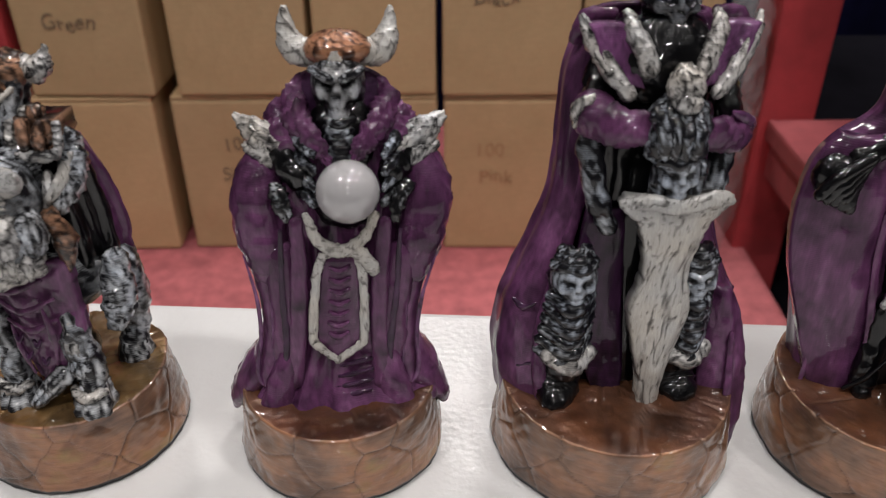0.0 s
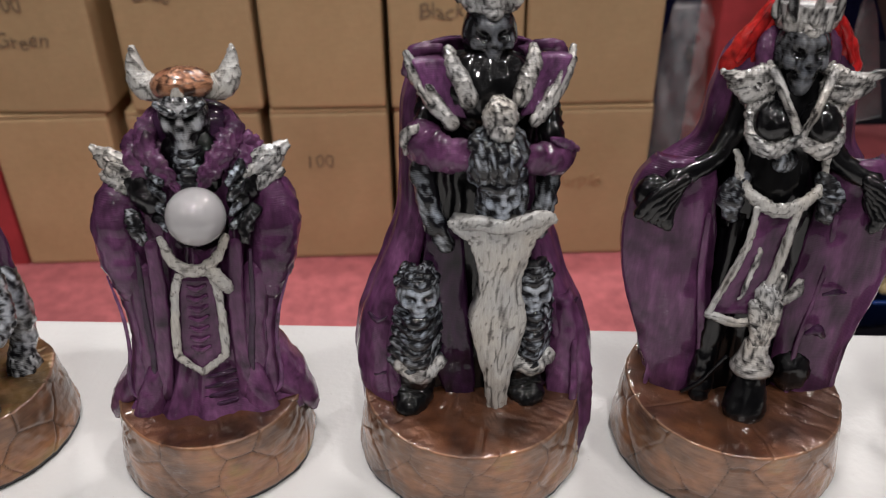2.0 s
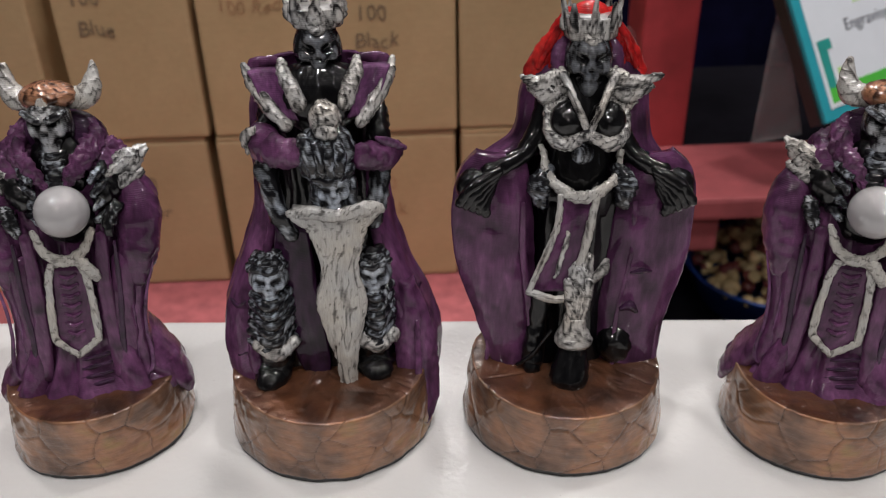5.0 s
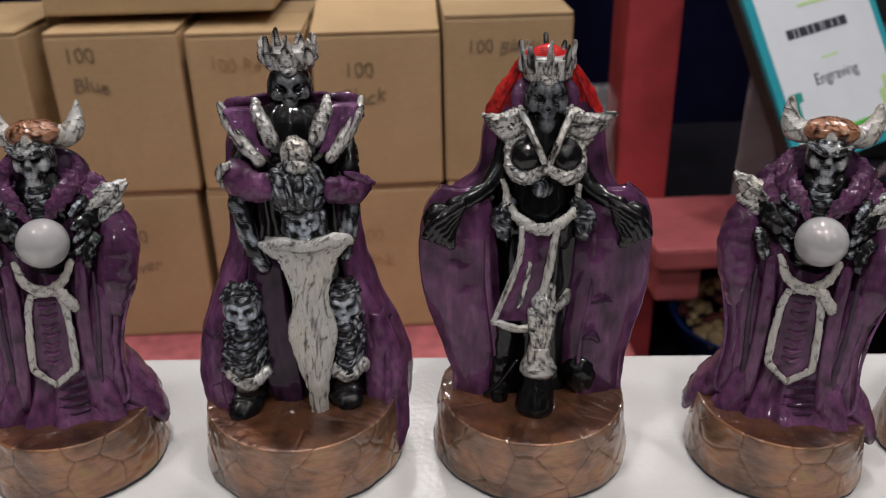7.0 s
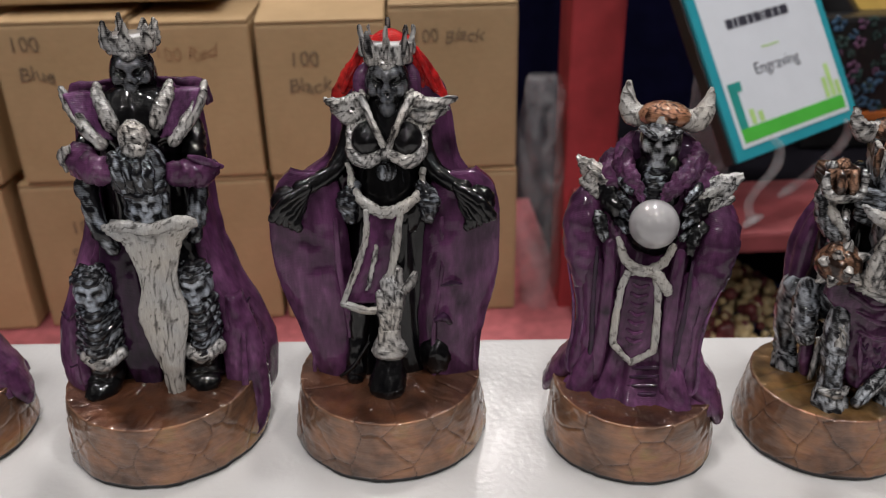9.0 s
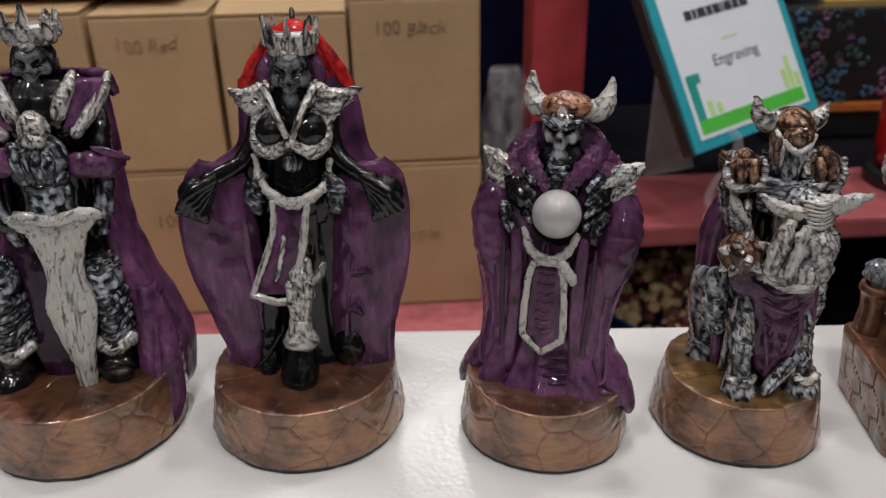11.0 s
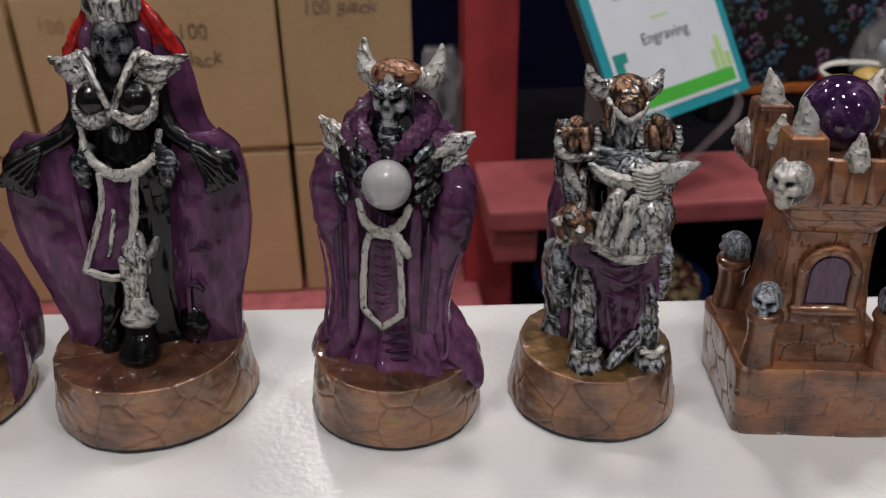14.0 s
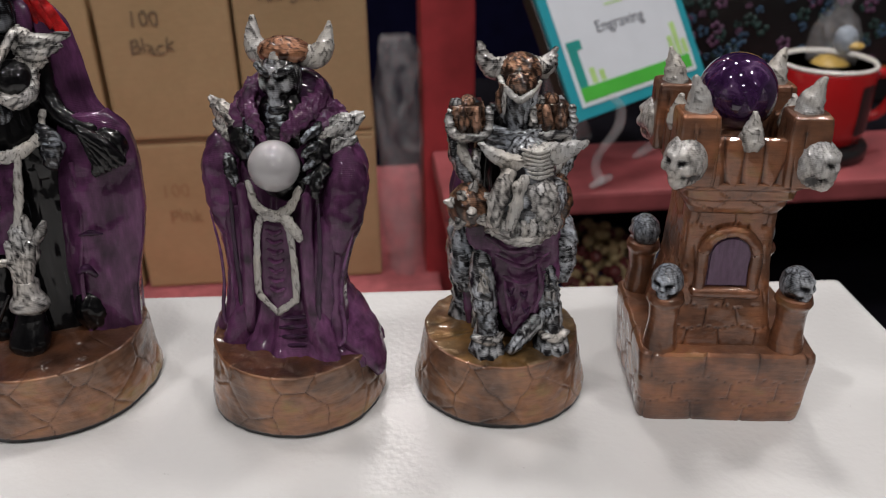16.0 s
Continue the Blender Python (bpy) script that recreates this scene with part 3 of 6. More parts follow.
def text_part(name, words, size, material, parent, m, depth=0.0004, shaky=0.0):
    cu = bpy.data.curves.new("words", "FONT")
    cu.body, cu.size, cu.extrude, cu.align_x = words, size, depth, "LEFT"
    cu.offset = 0.0
    tmp = bpy.data.objects.new("words", cu)
    scene.collection.objects.link(tmp)
    me = bpy.data.meshes.new_from_object(tmp.evaluated_get(bpy.context.evaluated_depsgraph_get()))
    bpy.data.objects.remove(tmp)
    bpy.data.curves.remove(cu)
    # a shaky hand: strokes lean and wander
    for v in me.vertices:
        x, y = v.co.x, v.co.y
        v.co.x = x + shaky * (math.sin(y * 260 + x * 90) * 1.1 + 0.13 * y * 1000)
        v.co.y = y + shaky * (math.sin(x * 230 + len(words)) * 1.5 + math.sin(x * 90 + 2) * 1.2)
    me.materials.clear()
    me.materials.append(material)
    ob = new(name, me)
    ob.parent = parent
    ob.matrix_parent_inverse = Matrix()
    ob.matrix_basis = m
    return ob


def carton(x0, x1, z0, z1, depth, words, ink, dy=0.0, turn=0.0, tape=True, open_top=False, label=""):
    w, h = x1 - x0, z1 - z0
    c = empty("cardboard_box", pose((x0 + x1) / 2, BOXY + dy, z0, 0, 0, turn))
    tagged(c, label or "brown cardboard carton stacked on the red shelf", "box", "stacked cartons")
    part("carton_body", box_bm((-w / 2, 0, 0), (w / 2, depth, h - 0.004), 0.0035), CARD, c)
    rr = random.Random(int(x0 * 1000) + int(z0 * 77))
    # two pairs of top flaps, slightly sprung
    for sgn in (-1, 1):
        bm = box_bm((-w / 2 + 0.001, 0, -0.0015), (w / 2 - 0.001, depth / 2 - 0.001, 0.0015), 0.0008)
        lift = rr.uniform(0.5, 3.0) + (9 if open_top else 0)
        y = 0.0 if sgn < 0 else depth
        bm.transform(pose(0, y, h - 0.002, lift if sgn < 0 else -lift, 0, 0) @ (Matrix() if sgn < 0 else pose(0, 0, 0, 0, 0, 180)))
        part("flap", bm, CARD, c)
    if tape:
        part("tape", box_bm((-w / 2 - 0.0006, depth / 2 - 0.024, h - 0.04), (-w / 2 + 0.0004, depth / 2 + 0.024, h + 0.001)), TAPE, c, "strip of glossy brown packing tape")
        part("tape", box_bm((w / 2 - 0.0004, depth / 2 - 0.024, h - 0.04), (w / 2 + 0.0006, depth / 2 + 0.024, h + 0.001)), TAPE, c, "strip of glossy brown packing tape")
    if words:
        for i, (line, tx, tz) in enumerate(words):
            text_part("handwriting", line, 0.0185 if " " in line else 0.0205, ink, c, pose(-w / 2 + tx, -0.0007, tz, 90, 0, rr.uniform(-1, 1)) @ pose(0, 0, 0, 0, 0, rr.uniform(-2, 4)), shaky=0.001)
    return c


Z0, Z1, Z2 = SHELF + 0.001, 0.6445, 0.646
LBL = "brown cardboard carton marked in pen, stacked on the red shelf"
carton(-0.378, -0.258, Z0, Z1, 0.19, [], INK, 0.0, 1.0)
carton(-0.372, -0.252, Z2, 0.815, 0.19, [("100", 0.03, 0.10), ("Green", 0.025, 0.065)], INK, 0.0, -2.0, label=LBL)
carton(-0.242, -0.108, Z0, Z1, 0.19, [("100", 0.045, 0.115), ("Silver", 0.04, 0.08)], INK, 0.004, 0.0, label=LBL)
carton(-0.230, -0.102, Z2, 0.812, 0.19, [("100", 0.016, 0.137), ("Blue", 0.020, 0.108)], INK, 0.0, 0.0, label=LBL)
carton(-0.098, 0.020, Z0, Z1, 0.19, [("100", 0.03, 0.11)], INK, 0.002, 0.6, label=LBL)
carton(-0.096, 0.019, Z2, 0.808, 0.19, [("100 Red", 0.02, 0.125)], INK_RED, 0.0, 0.0, label=LBL)
carton(0.026, 0.150, Z0, Z1, 0.19, [("100", 0.03, 0.11), ("Pink", 0.035, 0.08)], INK_RED, 0.0, -0.5, label=LBL)
carton(0.025, 0.152, Z2, 0.806, 0.19, [("100", 0.030, 0.116), ("Black", 0.028, 0.088)], INK, -0.004, 0.0, open_top=True, label="brown cardboard carton marked 100 Black, its flaps sprung open")
carton(0.156, 0.286, Z0, Z1, 0.19, [("100", 0.025, 0.12), ("Purple", 0.03, 0.085)], INK_RED, 0.0, 0.0, label=LBL)
carton(0.155, 0.284, Z2, 0.818, 0.19, [("100 Black", 0.022, 0.135)], INK, 0.0, 0.0, label=LBL)
carton(-0.235, -0.010, 0.822, 0.94, 0.17, [], INK, 0.03, 0.0, label="wide brown cardboard carton lying on top of the stack")

# clear plastic bag standing beside the cartons
bagv = bmesh.new()
rings = []
for k in range(23):
    g = k / 22
    ru = 0.0245 * (1 - 0.35 * (1 - g) ** 6) * (1 - 0.3 * g ** 12)
    rw = 0.031 * (1 - 0.3 * (1 - g) ** 6) * (1 - 0.95 * g ** 5)
    rings.append([bagv.verts.new((ru * math.cos(a) * (1 + 0.10 * math.sin(3 * a + k * 0.7)) + 0.0012 * math.sin(9 * a + 2.3 * k), rw * math.sin(a) * (1 + 0.1 * math.sin(5 * a + 1.1 * k)) + 0.0012 * math.sin(7 * a - 1.9 * k), 0.268 * g)) for a in np.linspace(0, 2 * math.pi, 48, endpoint=False)])
for ra, rb in zip(rings, rings[1:]):
    for i in range(48):
        bagv.faces.new((ra[i], ra[(i + 1) % 48], rb[(i + 1) % 48], rb[i]))
bagv.faces.new(list(reversed(rings[0])))
bagv.faces.new(rings[-1])
bag = empty("plastic_bag", pose(0.313, 0.80, SHELF + 0.001))
tagged(bag, "clear crinkled plastic bag standing beside the cartons", "bag")
part("bag_film", bagv, FILM, bag, smooth=True)
part("sealed_edge", box_bm((-0.016, -0.0012, 0.264), (0.015, 0.0012, 0.271), 0.0008), FILM, bag)

# ---- chess pieces ----


def crackle(P, seeds, width, period=None):
    d = np.full((len(P), len(seeds)), 1e9)
    for i, s in enumerate(seeds):
        q = P - s
        if period:
            q[:, 0] = (q[:, 0] + period / 2) % period - period / 2
        d[:, i] = np.hypot(q[:, 0], q[:, 1])
    d.sort(axis=1)
    return np.clip((d[:, 1] - d[:, 0]) / width, 0, 1)


def round_base(rb, rt, h, parent, seed, top=COPPER_DARK):
    """Drum of cracked masonry with a bevelled rim; grooves are cut into the mesh."""
    rng = np.random.RandomState(seed)
    n = 400
    prof = [(rb - 0.8, 0.0), (rb, 0.6), (rb, 1.7)]
    prof += [(rb + (rt - rb) * s ** 0.9, 1.7 + (h - 2.7) * s) for s in np.linspace(0.03, 1, 38)]
    prof += [(rt - 0.05, h - 0.5), (rt - 0.25, h - 0.15), (rt - 0.7, h)]
    side = len(prof)
    prof += [(r, h) for r in np.linspace(rt - 2, 0.3, 26)]
    prof = np.array(prof)
    A = np.linspace(0, 2 * np.pi, n, endpoint=False)
    per = 2 * np.pi * rb
    seeds = []
    for row, z in enumerate((-3.0, 7.0, 18.5, 30.0)):
        k = int(per / 23)
        for i in range(k):
            seeds.append(((i + 0.5 * (row % 2) + rng.uniform(-0.25, 0.25)) * per / k, z + rng.uniform(-2.4, 2.4)))
    S = np.stack(np.meshgrid(A * rb, prof[:side, 1]), -1).reshape(-1, 2)
    S3 = np.dstack([rb * np.cos(S[:, 0] / rb).reshape(side, n), rb * np.sin(S[:, 0] / rb).reshape(side, n), S[:, 1].reshape(side, n)])
    J = S + np.stack([field(S3, 0.45, seed + 7).ravel() * 0.9, field(S3, 0.45, seed + 8).ravel() * 0.9], -1)
    gs = crackle(J, np.array(seeds), 0.75, per).reshape(side, n)
    fade = np.clip(1.0 + 0.7 * field(S3, 0.22, seed + 70), 0.5, 1)
    gs = 1 - (1 - gs) * fade
    gs[:3] = 0.05
    tp = np.stack([prof[side:, 0][:, None] * np.cos(A), prof[side:, 0][:, None] * np.sin(A)], -1).reshape(-1, 2)
    tseeds = rng.uniform(-rt, rt, (int(rt * rt * 3.6 / 150), 2))
    gt = 1 - (1 - crackle(tp, tseeds, 1.0).reshape(-1, n)) * 0.6
    g = np.vstack([gs, gt])
    R = prof[:, :1] * np.ones((1, n))
    Z = prof[:, 1:] * np.ones((1, n))
    P = np.stack([R * np.cos(A), R * np.sin(A), Z], -1)
    wob = field(P, 0.3, seed) * 0.45 + field(P, 1.1, seed + 3) * 0.2
    R[:side] += (g[:side] - 1) * 0.6 + wob[:side]
    Z[side - 2:] += (g[side - 2:] - 1) * 0.6 + wob[side - 2:] * 0.8
    P = np.stack([R * np.cos(A), R * np.sin(A), Z], -1).reshape(-1, 3) / 1000.0
    m_ = len(prof)
    a, c = np.meshgrid(np.arange(m_ - 1), np.arange(n), indexing="ij")
    b2 = (c + 1) % n
    faces = np.stack([a * n + c, a * n + b2, (a + 1) * n + b2, (a + 1) * n + c], -1).reshape(-1, 4).tolist()
    fm = [1 if f[0] < 2 * n else 2 if f[0] >= (side - 1) * n else 0 for f in faces]
    faces.append(list(reversed(range(n))))
    fm.append(1)
    faces.append(list(range((m_ - 1) * n, m_ * n)))
    fm.append(2)
    return mesh_object("base", P, faces, [COPPER, UNDER, top], parent, fm, "copper-brown cracked stone plinth", True, g.reshape(-1))


def orb(c, r, material, parent, label):
    bm = bmesh.new()
    bmesh.ops.create_uvsphere(bm, u_segments=48, v_segments=32, radius=r / 1000)
    bmesh.ops.translate(bm, verts=bm.verts, vec=(c[0] / 1000, -c[1] / 1000, c[2] / 1000))
    return part("orb", bm, material, parent, label, True)


def crown(S, c, r, h, seed, prongs=8, thin=1.0):
    """Band dipping to a point over the brow, with upright spikes flaring outwards."""
    S.loft([(c[2] - 0.5, c[0], c[1], r - 0.5, r - 0.5), (c[2] + 0.5, c[0], c[1], r + 0.2, r + 0.2), (c[2] + h * 0.28, c[0], c[1], r + 0.3, r + 0.3), (c[2] + h * 0.52, c[0], c[1], r + 0.7, r + 0.7)], SILVER, 5, 0.25, 72, 6, rough=0.3, freq=0.7, fold_top=1)
    p = lambda q, a, z: (c[0] + q * math.sin(a), c[1] + q * math.cos(a), c[2] + z)
    S.tube([p(r - 0.4, -0.4, 2.4), p(r + 0.4, 0, -0.7), p(r - 0.4, 0.4, 2.4)], [1.0, 1.5, 1.0], SILVER, 10, 0.7, 5, 0.2, 0.8)
    for i in range(prongs):
        a = i * 2 * math.pi / prongs
        k = (1.0, 0.86, 0.93, 0.84)[i % 4]
        S.tube([p(r, a, h * 0.25), p(r + 0.6, a, h * 0.5), p(r + 1.1, a, h * 0.78 * k), p(r + 1.2, a, h * k)], [r * 0.26 * thin, r * 0.19 * thin, r * 0.11 * thin, 0.3], SILVER, 14, 0.7, 7, 0.12, 0.8)


def bishop(lean=0.0):
    """lean: sideways slope of the figure above its plinth."""
    root = empty("chess_bishop", Matrix())
    S = Sculpt([PURPLE, PURPLE_SHADED, LILAC, SILVER, SILVER_PALE, STEEL, STEEL_DARK, BONE_DARK, BLACK, COPPER_CAP])
    # robe
    S.loft([(20, 0, -1, 30.5, 26), (24, 0, -1, 29.5, 26), (31, 0, -2, 24, 21), (42, 0, -2, 18.2, 18), (56, 0, -2, 15.8, 16.5), (68, 0, -3, 17.5, 15.5), (80, 0, -4, 18.5, 14.5), (92, 0, -5, 19, 13), (100, 0, -6, 16, 11)], PURPLE, 13, 1.9, 150, 6, rough=0.4, fold_top=0.25)
    # hem spread to both sides
    for s in (-1, 1):
        S.tube([(s * 14.5, 2, 44), (s * 19.5, 0, 33), (s * 25.5, 0, 25.5), (s * 30.2, 0, 18), (s * 31.6, 0, 13.5)], [4, 5.5, 4.6, 2.8, 1.5], PURPLE, 18, 2.8, 6, 0.5, 0.5)
        S.tube([(s * 14, 15, 40), (s * 16, 17, 30), (s * 18, 19, 23)], [3, 4.5, 4.5], PURPLE, 14, 0.9, 5, 0.4, 0.6)
        # wide hanging sleeves
        S.tube([(s * 16, -4, 97), (s * 21, 0, 91), (s * 22.4, 4, 84), (s * 20.8, 7, 74), (s * 19.4, 8, 64)], [3.6, 5.6, 7.2, 6.6, 4.4], PURPLE, 26, 1.3, 8, 0.8, 0.35)
        S.tube([(s * 16.5, 11, 72), (s * 14.8, 12.5, 58), (s * 14.6, 13, 44), (s * 16.0, 12, 33)], [4.2, 4.4, 4.6, 3.2], PURPLE, 20, 0.9, 7, 0.5, 0.4)
        S.tube([(s * 11.5, 15, 82), (s * 10.8, 16, 66), (s * 11.2, 16, 48), (s * 12.5, 17, 30)], [1.8, 2.4, 2.6, 2.4], PURPLE, 14, 0.9, 6, 0.4, 0.5)
        S.tube([(s * 18.4, 14.2, 58), (s * 18.4, 14.2, 44), (s * 18.0, 14.8, 32), (s * 15.5, 15.8, 29.5)], [0.35, 0.6, 0.7, 0.4], LILAC, 8, 1, 6, 0.1)
        flip = lambda rows: [(z, *sorted((s * a, s * c))) for z, a, c in rows]
        S.plate(flip([(88, 15.5, 27), (80, 16.5, 28.2), (72, 16.8, 26), (62, 16.4, 23.2), (50, 15.6, 21.4), (40, 15.8, 22), (33, 17, 23), (29, 19, 22)]), 9.5, 17, 5, PURPLE, rough=0.5, freq=0.35, rows=60, cols=26, bulge=3.0)
        S.tube([(s * 25.8, 11, 71), (s * 22.6, 13, 58), (s * 21.8, 14, 46), (s * 22.8, 14.6, 37), (s * 22.4, 15.4, 31), (s * 19.6, 16.2, 28.6), (s * 17, 16.6, 32)], [0.3, 0.55, 0.6, 0.75, 0.7, 0.6, 0.4], LILAC, 10, 1, 7, 0.1)
        S.tube([(s * 15.6, 15.6, 80), (s * 15.4, 16.4, 62), (s * 14.4, 17.2, 44), (s * 15.0, 17.4, 32)], [0.5, 0.9, 1.0, 0.6], PURPLE_SHADED, 10, 0.8, 7, 0.2)
        # forearm and fingers round the orb
        S.tube([(s * 17, 1, 98), (s * 14, 6, 94), (1 + s * 11.5, 10, 92)], [4.2, 3.8, 3.0], BLACK, 12, 1, 6, 0.8, 1.2)
        for k in range(4):
            z = 99.5 - k * 4.0
            S.tube([(1.5 + s * 12.6, 6, z + 1), (2 + s * 10.8, 11, z), (2.2 + s * 8.8, 14.5, z - 1.2)], [1.3, 1.2, 0.6], STEEL, 8, 1, 5, 0.5, 1.8)
        S.tube([(s * 17, 11, 90), (s * 14.8, 14, 86), (s * 14.2, 15, 82.5)], [1.6, 1.9, 1.0], STEEL_DARK, 12, 0.8, 6, 0.9, 1.5)
        # mantle lapels
        S.tube([(s * 2.2, 13, 95), (s * 6.5, 11.5, 101), (s * 10.8, 5, 105), (s * 11, -4, 107.5), (s * 5, -9, 108.5)], [0.9, 2.5, 3.1, 3.3, 3], PURPLE, 24, 0.6, 9, 1.2, 0.95)
        S.ball((s * 10.5, -5, 101.5), (9.2, 7.6, 5.2), PURPLE, None, 40, 28, 1.9, 0.75)
        # blocky flared shoulder guards
        S.tube([(s * 13.8, 4, 97), (s * 17.6, 3.5, 98.8), (s * 21.6, 1.5, 100.8), (s * 26.4, -1, 103.4)], [2.0, 3.6, 3.4, 0.9], SILVER, 20, 0.75, 7, 0.5, 1.1)
        S.tube([(s * 15.5, 5.5, 95), (s * 19.5, 4.5, 95.8), (s * 24.6, 1.5, 97.4)], [1.8, 2.5, 0.8], SILVER, 14, 0.9, 6, 0.5, 1.3)
        S.tube([(s * 14.5, 7, 98), (s * 18, 6.5, 99.8), (s * 22.8, 3.5, 101.8)], [0.9, 1.2, 0.6], SILVER, 10, 0.9, 6, 0.4, 1.3)
        S.ball((s * 13.5, 1, 99.6), (6.4, 6.6, 4.8), PURPLE, rough=1.8, freq=0.85)
        # horns
        S.tube([(s * 6, -5, 118.6), (s * 9.6, -5.5, 118.8), (s * 12.0, -6.5, 122), (s * 12.9, -8, 127), (s * 13.2, -9, 132)], [4.0, 4.4, 3.3, 1.8, 0.25], SILVER_PALE, 20, 0.85, 8, 0.06, 0.9)
    S.ball((0, -8, 104), (14, 9, 10), PURPLE_SHADED, rough=0.5)
    S.ball((0.5, 2, 99), (9, 7, 10), BLACK, rough=0.8, freq=1.2)
    S.ball((1, 6.5, 85), (8.5, 8, 7.5), BLACK, rough=0.5, freq=1.2)
    # neck ribs and skull
    for k in range(5):
        S.tube([(-3.4, 6.5 + k * 0.5, 104.5 - k * 1.9), (0, 9 + k * 0.6, 104 - k * 1.9), (3.4, 6.5 + k * 0.5, 104.5 - k * 1.9)], [0.8, 1.0, 0.8], STEEL, 8, 1, 5, 0.2)
    S.skull((0, 1.5, 111.6), (6.7, 8.2, 9.6), STEEL_DARK, tip=0.1)
    for s in (-1, 1):
        S.tube([(s * 1.2, 9.6, 114.6), (s * 3.6, 9.0, 116.0), (s * 6.0, 6.6, 117.2)], [0.9, 1.2, 0.8], STEEL, 10, 0.9, 5, 0.25, 1.4)
    S.ball((0, -2.5, 120.6), (8.4, 8.4, 4.9), COPPER_CAP, rough=0.25, freq=0.9)
    S.ball((0, 4.9, 118.8), (2.4, 1.6, 3.4), SILVER_PALE, rough=0.3)
    # silver yoke and long framed panel
    S.tube([(-9, 15, 84), (-6, 17.5, 78), (0, 18.5, 75), (6, 17.5, 78), (9, 15, 84)], [1.0, 1.5, 2.0, 1.5, 1.0], SILVER_PALE, 12, 0.8, 6, 0.3, 1.4)
    S.tube([(-4.8, 17.6, 72.5), (-6.2, 17.9, 66), (-7, 18.4, 48), (-5.6, 18.8, 44.5), (0, 19.2, 39.6)], [1.15, 1.2, 1.2, 1.15, 1.1], SILVER_PALE, 12, 0.7, 7, 0.25, 1.2)
    S.tube([(4.8, 17.6, 72.5), (6.2, 17.9, 66), (7, 18.4, 48), (5.6, 18.8, 44.5), (0, 19.2, 39.6)], [1.15, 1.2, 1.2, 1.15, 1.1], SILVER_PALE, 12, 0.7, 7, 0.25, 1.2)
    S.tube([(-5, 17.6, 73), (0, 17.9, 74.5), (5, 17.6, 73)], [1.0, 1.3, 1.0], SILVER_PALE, 10, 0.8, 5, 0.25)
    S.plate([(73, -4.5, 4.5), (60, -5.6, 5.6), (46, -6, 6), (40.5, -1, 1)], 17.4, 18.4, 4, PURPLE, rough=0.2, bulge=0.4)
    for k in range(7):
        S.tube([(-2.6, 17.7 + k * 0.12, 69.5 - k * 3.5), (0, 18.3 + k * 0.12, 68.6 - k * 3.5), (2.6, 17.7 + k * 0.12, 69.8 - k * 3.5)], [0.55, 0.75, 0.55], PURPLE, 8, 1, 4, 0.2)
    S.tube([(4.5, 18.5, 75), (8, 19, 71), (9.2, 18, 68)], [1.8, 2.0, 1.2], SILVER_PALE, 10, 0.8, 5, 0.5, 1.6)
    # pleats below the panel, coloured dark for shade
    for k in range(5):
        z = 38 - k * 3.4
        S.tube([(0.5 - k * 0.2, 18 + k * 0.9, z - 1), (4.5, 18.2 + k * 0.9, z), (9.5, 16.4 + k * 0.9, z + 0.6)], [0.6, 0.9, 0.6], PURPLE_SHADED, 8, 1, 5, 0.2)
    settle = lambda u, w, z: (u + lean * np.clip(z - 23, 0, 70), np.where(w > 0, 0.68 * w, 0.85 * w) - 1 - 0.05 * (z - 23), np.interp(z, [0, 40, 75, 85, 100, 111, 131], [0, 38, 72.5, 83, 100, 113, 130]))
    S.done("figurine", root, "purple-robed skull statuette in a horned cap", settle)
    round_base(31.4, 28.6, 23.5, root, 5)
    orb((2.0 + lean * 66, 8.0, 89.5), 8.1, MILK, root, "milky white glass orb")
    return root


